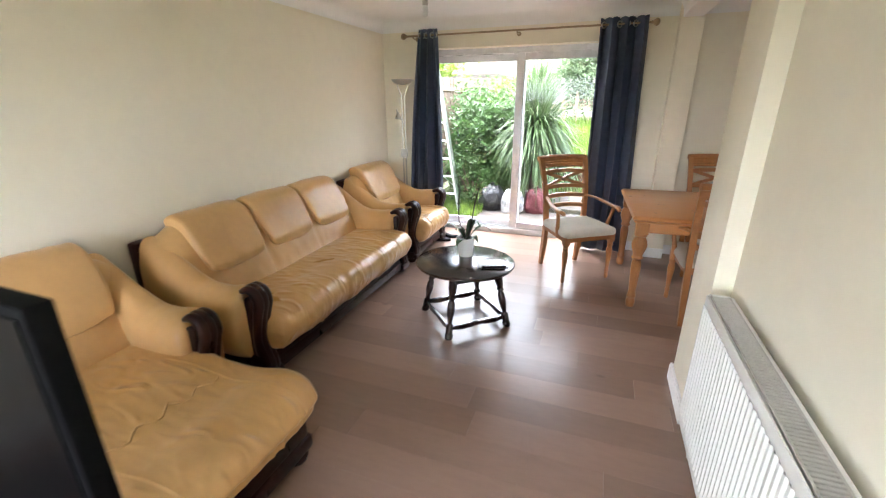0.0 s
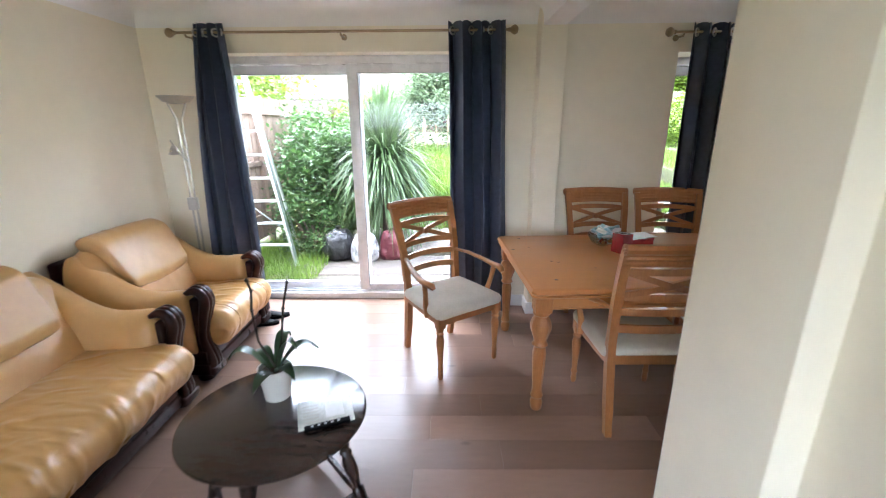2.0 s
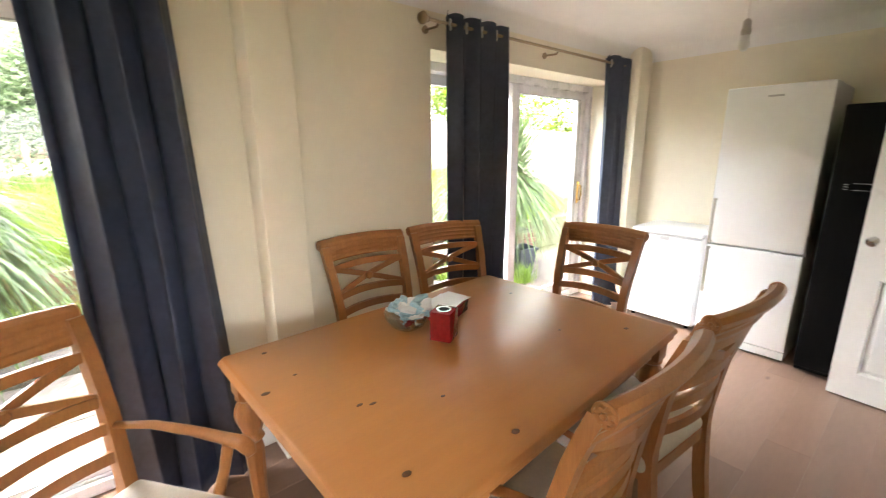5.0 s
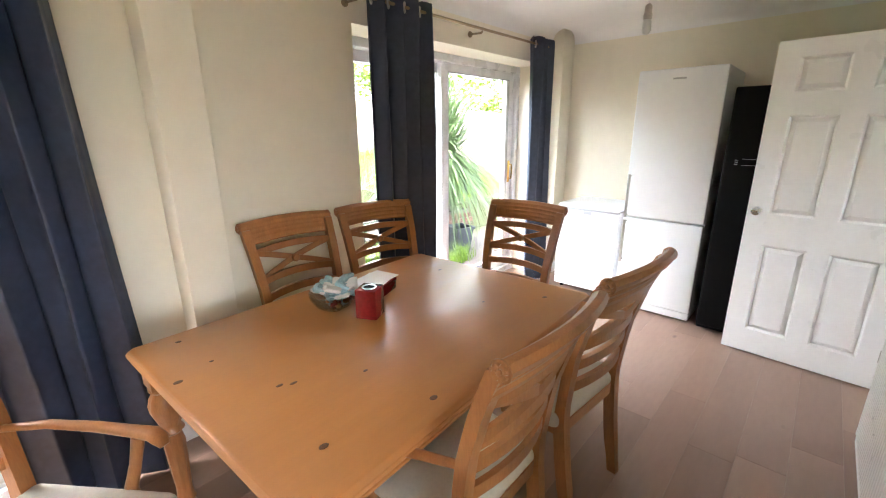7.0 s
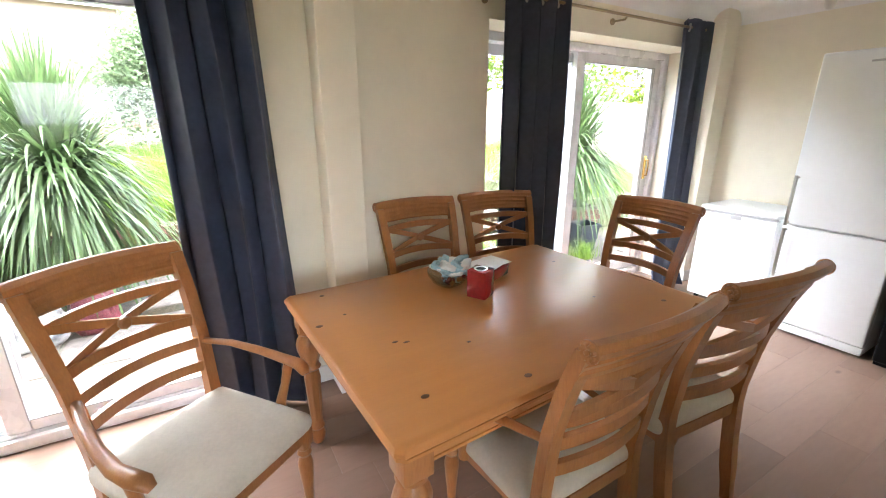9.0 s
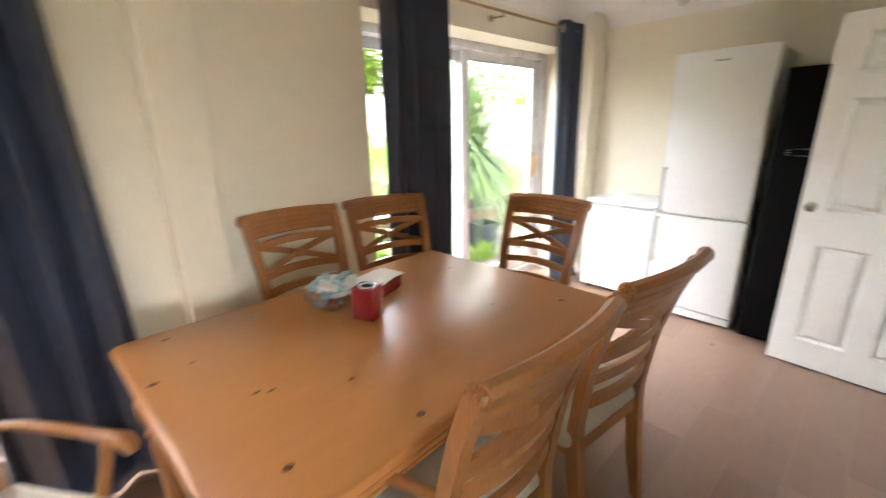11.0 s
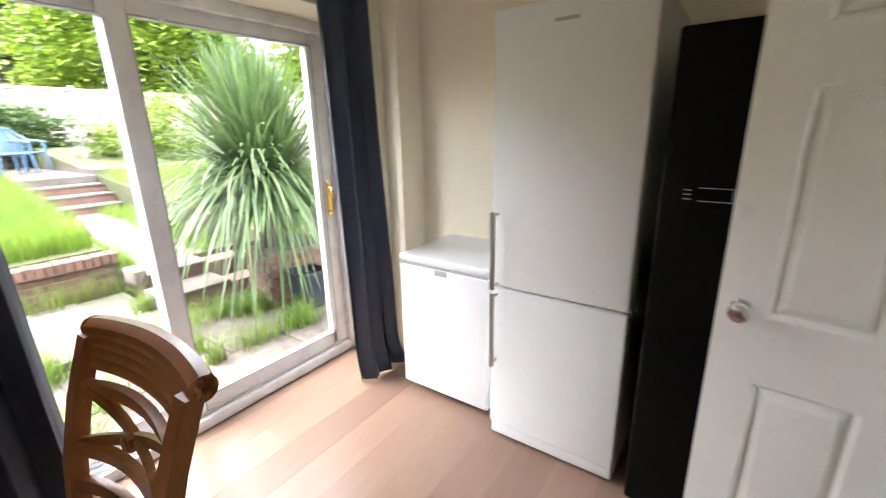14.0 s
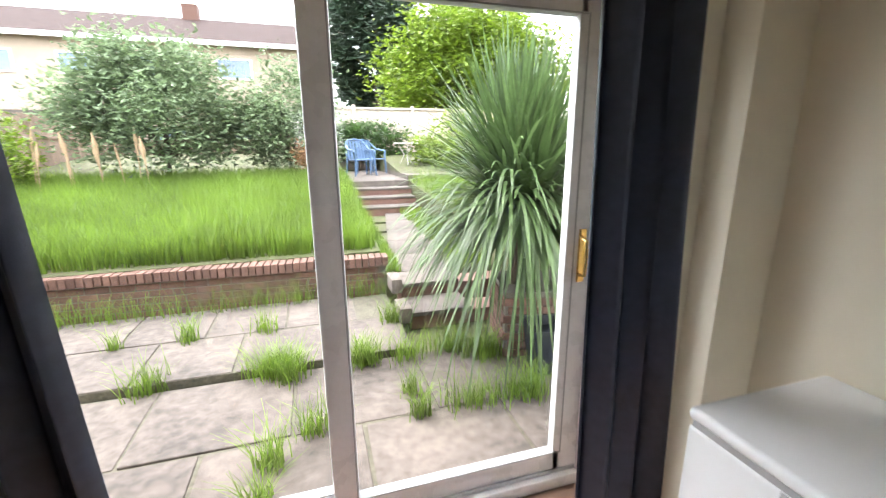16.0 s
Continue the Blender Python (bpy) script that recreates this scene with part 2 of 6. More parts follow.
BAG = mat("black_refuse_bag", (0.012, 0.012, 0.014), 0.3, var=0.3, bump=0.7, bscale=14, dist=0.03)
BAGW = mat("white_and_black_printed_bag", (0.65, 0.65, 0.66), 0.4, var=0.2, scale=7, c2=(0.03, 0.03, 0.035), bump=0.5, bscale=12, fine=0.1, dist=0.02)
BAGR = mat("crimson_compost_bag", (0.11, 0.018, 0.026), 0.5, var=0.4, scale=9, bump=0.5, bscale=14, dist=0.02)
BLUEP = mat("pale_blue_plastic", (0.085, 0.15, 0.26), 0.5, var=0.12, bump=0)
RENDERW = mat("cream_house_render", (0.40, 0.32, 0.25), 0.9, var=0.1, scale=1.2, bump=0.2)
ROOF = mat("brown_roof_tile", (0.05, 0.036, 0.033), 0.9, spec=0.1, var=0.3, scale=2.5, bump=0.5, bscale=9, dist=0.04, rnd=0.15)
DGLASS = mat("dark_window_reflection", (0.16, 0.22, 0.30), 0.08, var=0.2, scale=0.4, bump=0)
PLUME = mat("pampas_plume", (0.34, 0.235, 0.14), 0.9, var=0.2, bump=0, island=0.2)


# ---- builders ----
def link(name, bm, material, smooth=0.6):
    me = bpy.data.meshes.new(name)
    bm.normal_update()
    bm.to_mesh(me)
    bm.free()
    me.materials.append(material)
    if smooth:
        me.polygons.foreach_set("use_smooth", [True] * len(me.polygons))
        me.set_sharp_from_angle(angle=smooth)
    return new(name, me)


def part(name, bm, material, parent, label="", smooth=0.6):
    ob = link(name, bm, material, smooth)
    ob.parent = parent
    if label:
        ob["label"] = label
    return ob


def thing(name, label, category, group="", m=None):
    ob = new(name)
    ob.empty_display_size = 0.1
    if m is not None:
        ob.matrix_basis = m
    return tagged(ob, label, category, group)


def solo(name, bm, material, label, category, group="", kind="", smooth=0.6):
    return tagged(link(name, bm, material, smooth), label, category, group, kind)


def structure(name, bm, material, label, category, smooth=0.6):
    return solo(name, bm, material, label, category, "", "structure", smooth)


def box(bm, x0, y0, z0, x1, y1, z1, bevel=0.0, seg=2, m=None):
    r = bmesh.ops.create_cube(bm, size=1.0)
    vs = r["verts"]
    bmesh.ops.scale(bm, vec=(abs(x1 - x0), abs(y1 - y0), abs(z1 - z0)), verts=vs)
    bmesh.ops.translate(bm, vec=((x0 + x1) / 2, (y0 + y1) / 2, (z0 + z1) / 2), verts=vs)
    if bevel:
        es = list({e for v in vs for e in v.link_edges})
        out = bmesh.ops.bevel(bm, geom=es, offset=bevel, segments=seg, affect="EDGES", profile=0.5)
        vs = list({v for f in out["faces"] for v in f.verts} | {v for v in vs if v.is_valid})
    if m is not None:
        bmesh.ops.transform(bm, matrix=m, verts=vs)
    return bm


def cuboid(x0, y0, z0, x1, y1, z1, bevel=0.0, seg=2):
    return box(bmesh.new(), x0, y0, z0, x1, y1, z1, bevel, seg)


def lathe(bm, profile, segs=16, m=None, cap=True):
    rings = []
    for r, z in profile:
        rings.append([bm.verts.new((r * math.cos(a), r * math.sin(a), z)) for a in (2 * math.pi * k / segs for k in range(segs))])
    for a, b in zip(rings, rings[1:]):
        for k in range(segs):
            bm.faces.new((a[k], a[(k + 1) % segs], b[(k + 1) % segs], b[k]))
    if cap:
        bm.faces.new(rings[0][::-1])
        bm.faces.new(rings[-1])
    if m is not None:
        bmesh.ops.transform(bm, matrix=m, verts=[v for ring in rings for v in ring])
    return bm


def tube(bm, points, radius, segs=10, flat=1.0):
    pts = [Vector(p) for p in points]
    rad = radius if isinstance(radius, (list, tuple)) else [radius] * len(pts)
    rings, side = [], None
    for i, p in enumerate(pts):
        d = (pts[min(i + 1, len(pts) - 1)] - pts[max(i - 1, 0)]).normalized()
        if side is None:
            side = d.cross(Vector((0, 0, 1)) if abs(d.z) < 0.9 else Vector((1, 0, 0))).normalized()
        side = (side - d * side.dot(d)).normalized()
        up = d.cross(side)
        rings.append([bm.verts.new(p + side * rad[i] * math.cos(a) + up * rad[i] * flat * math.sin(a)) for a in (2 * math.pi * k / segs for k in range(segs))])
    for a, b in zip(rings, rings[1:]):
        for k in range(segs):
            bm.faces.new((a[k], a[(k + 1) % segs], b[(k + 1) % segs], b[k]))
    bm.faces.new(rings[0][::-1])
    bm.faces.new(rings[-1])
    bmesh.ops.recalc_face_normals(bm, faces=bm.faces[:])
    return bm


def strip(bm, sections):
    """A closed body through sections of equally many corners."""
    rings = [[bm.verts.new(p) for p in sec] for sec in sections]
    n = len(rings[0])
    for a, b in zip(rings, rings[1:]):
        for k in range(n):
            bm.faces.new((a[k], a[(k + 1) % n], b[(k + 1) % n], b[k]))
    bm.faces.new(rings[0][::-1])
    bm.faces.new(rings[-1])
    bmesh.ops.recalc_face_normals(bm, faces=bm.faces[:])
    return bm


def slat(bm, ends, width, thick, bow, n=9, rise=0.0, lift=0.0):
    """A bowed bar between two points, along x, thick in y and wide in z."""
    a, b = Vector(ends[0]), Vector(ends[1])
    secs = []
    for i in range(n):
        u = i / (n - 1)
        p = a.lerp(b, u)
        k = 4 * u * (1 - u)
        y, z = p.y - bow * k, p.z + rise * k
        h = width / 2 + lift * k
        secs.append([(p.x, y - thick / 2, z - h), (p.x, y + thick / 2, z - h), (p.x, y + thick / 2, z + h), (p.x, y - thick / 2, z + h)])
    return strip(bm, secs)


def pillow(sx, sy, sz, n=14, round_r=0.08, wrinkle=0.0, freq=3.0, seed=0.0, dome=0.0, shape=None):
    """A stuffed, round-edged body about the origin with soft folds."""
    bm = bmesh.new()
    bmesh.ops.create_cube(bm, size=2.0)
    bmesh.ops.subdivide_edges(bm, edges=bm.edges[:], cuts=n, use_grid_fill=True)
    half = Vector((sx, sy, sz)) / 2
    r = min(round_r, *half)
    for v in bm.verts:
        c = Vector([math.sin(k * math.pi / 2) * 0.6 + k * 0.4 for k in v.co])
        q = Vector((c.x * half.x, c.y * half.y, c.z * half.z))
        inner = Vector([max(-h + r, min(h - r, k)) for k, h in zip(q, half)])
        d = (q - inner).normalized() if (q - inner).length > 1e-6 else Vector((0, 0, 1))
        p = inner + d * min(r, (q - inner).length if (q - inner).length < r * 0.999 and max(abs(k) for k in v.co) < 0.999 else r)
        if dome and c.z > 0:
            p.z += dome * sz * (1 - c.x * c.x) * (1 - c.y * c.y)
        if wrinkle:
            w = noise.noise(Vector((p.x * freq * 2.2, p.y * freq, p.z * freq)) + Vector((seed, seed * 1.7, 0)))
            w += 0.6 * (1 - abs(noise.noise(Vector((p.x * freq * 3, p.y * freq * 5, p.z * freq * 3)) + Vector((0, seed, 5)))) * 2)
            p += d * wrinkle * w
        v.co = shape(p) if shape else p
    return bm


def blades(name, roots, height, width, material, seed, bend=0.5, segs=3, jitter=0.4):
    """Many bent blades as one joined mesh; roots gives (x, y, z)."""
    rnd = random.Random(seed)
    verts, faces = [], []
    for x, y, z in roots:
        a, h = rnd.uniform(0, 6.283), height * rnd.uniform(1 - jitter, 1 + jitter)
        dx, dy = math.cos(a), math.sin(a)
        b = bend * rnd.uniform(0.2, 1.0) * h
        base = len(verts)
        for i in range(segs + 1):
            u = i / segs
            w = width * (1 - u) * 0.5 + 0.0006
            cx, cy, cz = x + dx * b * u * u, y + dy * b * u * u, z + h * (u - 0.25 * bend * u * u)
            verts += [(cx - dy * w, cy + dx * w, cz), (cx + dy * w, cy - dx * w, cz)]
        for i in range(segs):
            k = base + 2 * i
            faces.append((k, k + 1, k + 3, k + 2))
    me = bpy.data.meshes.new(name)
    me.from_pydata(verts, [], faces)
    me.materials.append(material)
    return new(name, me)


def leaf_mesh(name, spots, size, material, seed, droop=0.3, aspect=0.5):
    """Leaves, folded along the midrib, about the given spots: one joined mesh."""
    rnd = random.Random(seed)
    verts, faces = [], []
    for p in spots:
        s = size * rnd.uniform(0.6, 1.3)
        a = rnd.uniform(0, 6.283)
        t = rnd.uniform(-0.5, 0.9)
        d = Vector((math.cos(a) * math.cos(t), math.sin(a) * math.cos(t), math.sin(t) - droop)).normalized()
        w = d.cross(Vector((rnd.uniform(-1, 1), rnd.uniform(-1, 1), 1))).normalized() * s * aspect * 0.5
        n = d.cross(w).normalized() * s * 0.12
        q = Vector(p)
        k = len(verts)
        verts += [q, q + d * s * 0.5 + w + n, q + d * s - n, q + d * s * 0.5 - w + n, q + d * s * 0.5]
        faces += [(k, k + 4, k + 2, k + 1), (k, k + 3, k + 2, k + 4)]
    me = bpy.data.meshes.new(name)
    me.from_pydata(verts, [], faces)
    me.materials.append(material)
    return new(name, me)


def cloud(centre, radii, count, seed, clumps=40, tight=0.24):
    """Spots in clumps over an uneven crown."""
    rnd = random.Random(seed)
    cs = []
    for _ in range(clumps):
        a, u = rnd.uniform(0, 6.283), rnd.uniform(-0.9, 1)
        r = rnd.uniform(0.55, 1.0)
        s = math.sqrt(1 - u * u)
        cs.append(Vector((centre[0] + radii[0] * r * s * math.cos(a), centre[1] + radii[1] * r * s * math.sin(a), centre[2] + radii[2] * r * u)))
    m = min(radii)
    out = []
    for _ in range(count):
        c = rnd.choice(cs)
        out.append(c + Vector((rnd.gauss(0, 1) * tight * radii[0], rnd.gauss(0, 1) * tight * radii[1], rnd.gauss(0, 1) * tight * min(radii[2], m * 1.3))))
    return cs, out


def bush(name, label, centre, radii, count, size, material, seed, ground, clumps=40, tight=0.22, category="bush", aspect=0.5, trunk=0.05, dry=0):
    cs, spots = cloud(centre, radii, count, seed, clumps, tight)
    root = thing(name, label, category, m=Matrix.Translation((centre[0], centre[1], ground)))
    inv = Matrix.Translation((-centre[0], -centre[1], -ground))
    bm = bmesh.new()
    foot, top = Vector((0, 0, -0.05)), Vector((0, 0, centre[2] - ground))
    tube(bm, [foot, foot.lerp(top, 0.5) + Vector((0.03, 0.02, 0)), top], [trunk, trunk * 0.75, trunk * 0.4], 8)
    part("trunk", bm, BARK, root)
    bm = bmesh.new()
    for c in cs[:14]:
        e = inv @ c
        tube(bm, [foot.lerp(top, 0.35), foot.lerp(top, 0.5).lerp(e, 0.5), e], [trunk * 0.5, trunk * 0.3, trunk * 0.1], 5)
    part("limbs", bm, BARK, root)
    crown = leaf_mesh("crown", [inv @ s for s in spots if s.z > ground + 0.02], size, material, seed + 1, aspect=aspect)
    crown.parent = root
    crown["kind"] = "stuff"
    if dry:
        _, more = cloud((centre[0] + radii[0] * 0.5, centre[1] - radii[1] * 0.7, centre[2] - radii[2] * 0.4), [r * 0.4 for r in radii], dry, seed + 9, 8)
        d = leaf_mesh("dry_leaves", [inv @ s for s in more if s.z > ground + 0.02], size, DRY, seed + 2, aspect=aspect)
        d.parent = root
        d["kind"] = "stuff"
    return root


def xy_wall(openings, along, fixed0, fixed1, a0, a1, z0, z1):
    """A wall along x or y, pierced by openings (from, to, sill, head), butted together from blocks."""
    bm = bmesh.new()

    def add(p, q, lo, hi):
        if q - p > 1e-4 and hi - lo > 1e-4:
            if along == "x":
                box(bm, p, fixed0, lo, q, fixed1, hi)
            else:
                box(bm, fixed0, p, lo, fixed1, q, hi)
    at = a0
    for o0, o1, sill, headz in sorted(openings):
        add(at, o0, z0, z1)
        add(o0, o1, z0, sill)
        add(o0, o1, headz, z1)
        at = o1
    add(at, a1, z0, z1)
    return bm


# ---- structure ----
XL, XR, YF, YB, CEILZ = -2.24, 4.47, 4.72, -1.60, 2.40
YO = 5.14
P1 = (-1.80, 0.48, -0.015, 2.11)
P2 = (1.90, 4.12, -0.015, 2.09)
DOOR = (2.85, 3.60)

floor = structure("floor", cuboid(XL - 0.3, YB - 0.3, -0.30, 5.3, YO, -0.012), SOIL, "grey-brown laminate plank floor through both rooms", "floor")
structure("wall_north", xy_wall([P1, P2], "x", YF, YO, XL, XR, -0.2, 2.6), WALL, "cream painted wall with two patio door openings", "wall")
structure("wall_west", cuboid(XL - 0.3, YB - 0.3, -0.2, XL, YO, 2.6), WALL, "long plain cream painted wall behind the sofas", "wall")
structure("wall_east", cuboid(XR, 2.01, -0.2, XR + 0.3, YO, 2.6), WALL, "cream painted wall behind the fridges", "wall")
structure("wall_south", xy_wall([(-2.05, 0.5, 0.75, 2.15)], "x", YB - 0.3, YB, XL, 0.9, -0.2, 2.6), WALL, "cream wall with a front window", "wall")
structure("wall_partition", cuboid(0.90, YB - 0.3, -0.2, 1.02, 1.96, 2.6), WALL, "cream partition wall behind the radiator", "wall")
structure("wall_pier", cuboid(0.82, 1.96, -0.2, 1.02, 2.34, 2.6, 0.004), WALL, "cream plastered pier at the end of the partition", "wall")
structure("wall_nib", cuboid(0.815, 4.55, -0.2, 1.00, YF, 2.6, 0.004), WALL, "cream plastered nib under the ceiling beam", "wall")
structure("wall_boxing", cuboid(4.25, 4.60, -0.2, XR, YF, 2.6, 0.004), WALL, "cream boxed-in pipe corner", "wall")
structure("beam", cuboid(0.825, 2.34, 2.25, 0.99, 4.55, 2.6, 0.004), CEIL, "white ceiling beam between the rooms", "beam")
structure("wall_dining_south", xy_wall([(DOOR[0], DOOR[1], -0.2, 2.02)], "x", 2.01, 2.11, 1.02, XR, -0.2, 2.6), WALL, "cream wall with the kitchen doorway", "wall")
structure("wall_kitchen_east", cuboid(4.70, -0.6, -0.2, 4.9, 2.01, 2.6), WALL, "cream kitchen wall", "wall")
structure("wall_kitchen_south", xy_wall([(1.8, 3.6, 1.0, 2.1)], "x", -0.8, -0.6, 1.02, 4.9, -0.2, 2.6), WALL, "cream kitchen wall", "wall")
structure("ceiling", cuboid(XL, YB - 0.3, CEILZ, 4.9, YO, 2.6), CEIL, "white painted ceiling", "ceiling")


def coving(name, a, b, inward):
    """A concave cove along a wall top, from a to b; inward: the way into the room."""
    bm = bmesh.new()
    r = 0.11
    secs = []
    for p in (a, b):
        sec = []
        for k in range(9):
            t = math.pi / 2 * k / 8
            out, down = r * (1 - math.sin(t)), r * (1 - math.cos(t))
            sec.append((p[0] + inward[0] * out, p[1] + inward[1] * out, CEILZ - down))
        sec.append((p[0], p[1], CEILZ + 0.02))
        secs.append(sec)
    strip(bm, secs)
    return structure(name, bm, CEIL, "white concave plaster coving", "coving", 1.0)


coving("coving_west", (XL, YB), (XL, YF), (1, 0))
coving("coving_north", (XL, YF), (0.815, YF), (0, -1))
coving("coving_north_dining", (1.00, YF), (4.25, YF), (0, -1))
coving("coving_east", (XR, 2.11), (XR, 4.60), (-1, 0))
coving("coving_partition", (0.90, YB), (0.90, 1.96), (-1, 0))
coving("coving_beam", (0.825, 2.34), (0.825, 4.55), (-1, 0))
coving("coving_dining_south", (1.02, 2.11), (XR, 2.11), (0, 1))


def baseboard(name, x0, y0, x1, y1):
    bm = cuboid(x0, y0, 0, x1, y1, 0.085)
    box(bm, x0 + 0.003 * (x1 - x0 < 0.1), y0 + 0.003 * (y1 - y0 < 0.1), 0.085, x1 - 0.003 * (x1 - x0 < 0.1), y1 - 0.003 * (y1 - y0 < 0.1), 0.1)
    return structure(name, bm, GLOSSW, "white painted skirting board", "skirting")


baseboard("baseboard_west", XL, YB, XL + 0.018, YF)
baseboard("baseboard_north_corner", XL + 0.018, YF - 0.018, P1[0] - 0.01, YF)
baseboard("baseboard_north_mid", 0.49, YF - 0.018, 0.797, YF)
baseboard("baseboard_north_dining", 1.00, YF - 0.018, P2[0] - 0.01, YF)
baseboard("baseboard_nib", 0.797, 4.532, 1.00, 4.55)
baseboard("baseboard_nib_side", 0.797, 4.55, 0.815, YF)
baseboard("baseboard_boxing", 4.232, 4.582, XR, 4.60)
baseboard("baseboard_east", XR - 0.018, 2.11, XR, 4.58)
baseboard("baseboard_partition", 0.882, YB, 0.90, 1.942)
baseboard("baseboard_pier", 0.802, 1.942, 0.82, 2.358)
baseboard("baseboard_pier_end", 0.82, 2.34, 1.04, 2.358)
baseboard("baseboard_pier_near", 0.82, 1.942, 0.90, 1.96)
baseboard("baseboard_dining_south", 1.04, 2.11, 2.77, 2.128)


def frame_rect(bm, x0, x1, z0, z1, y0, y1, w, bottom=None, top=None, bevel=0.006):
    b, t = bottom or w, top or w
    box(bm, x0, y0, z0, x0 + w, y1, z1, bevel)
    box(bm, x1 - w, y0, z0, x1, y1, z1, bevel)
    box(bm, x0 + w, y0 + 0.002, z0, x1 - w, y1 - 0.002, z0 + b, bevel)
    box(bm, x0 + w, y0 + 0.002, z1 - t, x1 - w, y1 - 0.002, z1, bevel)
    return bm


def patio_door(name, o, ymid, mull, label, handle_x, sill_h):
    """A two-leaf sliding patio door: outer frame, a fixed leaf outside and a sliding leaf inside."""
    x0, x1, _, h = o
    root = thing(name, label, "patio door")
    root["kind"] = "structure"
    part("frame", frame_rect(bmesh.new(), x0, x1, 0.0, h, ymid - 0.075, ymid + 0.085, 0.055, 0.06, 0.06), UPVC, root)
    part("track", box(cuboid(x0 + 0.06, ymid - 0.045, 0.06, x1 - 0.06, ymid - 0.038, 0.078), x0 + 0.06, ymid + 0.012, 0.06, x1 - 0.06, ymid + 0.018, 0.078), ALU, root, "grey aluminium sliding track")
    zb, zt = 0.06, h - 0.055
    for leaf, a, b, y in (("fixed_leaf", x0 + 0.05, mull + 0.05, ymid + 0.045), ("sliding_leaf", mull - 0.05, x1 - 0.05, ymid - 0.015)):
        lf = part(leaf, frame_rect(bmesh.new(), a, b, zb + 0.004, zt, y - 0.024, y + 0.024, 0.09, sill_h, 0.075, 0.008), UPVC, root)
        pane = part("pane", cuboid(a + 0.085, y - 0.004, zb + sill_h, b - 0.085, y + 0.004, zt - 0.07), PANE, lf, smooth=0)
        pane.visible_shadow = False
        gask = bmesh.new()
        frame_rect(gask, a + 0.086, b - 0.086, zb + sill_h, zt - 0.07, y - 0.0245, y + 0.0245, 0.006, 0.006, 0.006, 0)
        part("gasket", gask, APPLG, lf, "thin grey rubber gasket")
    if handle_x:
        part("lock_stile", cuboid(x1 - 0.175, ymid - 0.037, zb + 0.006, x1 - 0.135, ymid + 0.007, zt - 0.002, 0.004), UPVC, root)
        hb = cuboid(handle_x - 0.017, ymid - 0.047, 0.97, handle_x + 0.017, ymid - 0.039, 1.19, 0.003)
        hd = part("handle_plate", hb, BRASS, root, "polished brass handle plate")
        tb = bmesh.new()
        tube(tb, [(handle_x - 0.01, ymid - 0.045, 1.00), (handle_x - 0.012, ymid - 0.085, 1.01), (handle_x - 0.012, ymid - 0.09, 1.08), (handle_x - 0.012, ymid - 0.085, 1.15), (handle_x - 0.01, ymid - 0.045, 1.16)], 0.008, 8)
        part("pull", tb, BRASS, hd, "brass pull handle")
    return root


patio_door("door_1", P1, 4.94, -0.645, "white plastic sliding patio door to the garden", 0, 0.07)
patio_door("door_2", P2, 5.06, 3.04, "white plastic sliding patio door with brass handle", 4.015, 0.10)

win = thing("window_1", "white framed front window", "window")
win["kind"] = "structure"
part("window_frame", frame_rect(bmesh.new(), -2.05, 0.5, 0.75, 2.15, YB - 0.2, YB - 0.12, 0.06), UPVC, win)
wp = part("pane", cuboid(-1.99, YB - 0.164, 0.81, 0.44, YB - 0.156, 2.09), PANE, win, smooth=0)
wp.visible_shadow = False
part("window_sill", cuboid(-2.09, YB - 0.12, 0.725, 0.54, YB + 0.06, 0.75, 0.006), GLOSSW, win)

kw = thing("window_2", "white framed kitchen window", "window")
kw["kind"] = "structure"
part("window_frame", frame_rect(bmesh.new(), 1.8, 3.6, 1.0, 2.1, -0.74, -0.68, 0.06), UPVC, kw)
wp = part("pane", cuboid(1.86, -0.714, 1.06, 3.54, -0.706, 2.04), PANE, kw, smooth=0)
wp.visible_shadow = False

# architrave and lining of the kitchen doorway
bm = cuboid(DOOR[0] - 0.065, 2.11, 0, DOOR[0], 2.128, 2.085, 0.005)
box(bm, DOOR[1], 2.11, 0, DOOR[1] + 0.065, 2.128, 2.085, 0.005)
box(bm, DOOR[0], 2.111, 2.02, DOOR[1], 2.127, 2.085, 0.005)
structure("trim_doorway", bm, GLOSSW, "white painted architrave round the kitchen doorway", "architrave")
bm = cuboid(DOOR[0], 2.0, 0, DOOR[0] + 0.02, 2.112, 2.02)
box(bm, DOOR[1] - 0.02, 2.0, 0, DOOR[1], 2.112, 2.02)
box(bm, DOOR[0] + 0.02, 2.0, 2.0, DOOR[1] - 0.02, 2.112, 2.02)
structure("trim_door_lining", bm, GLOSSW, "white painted door lining", "door lining")


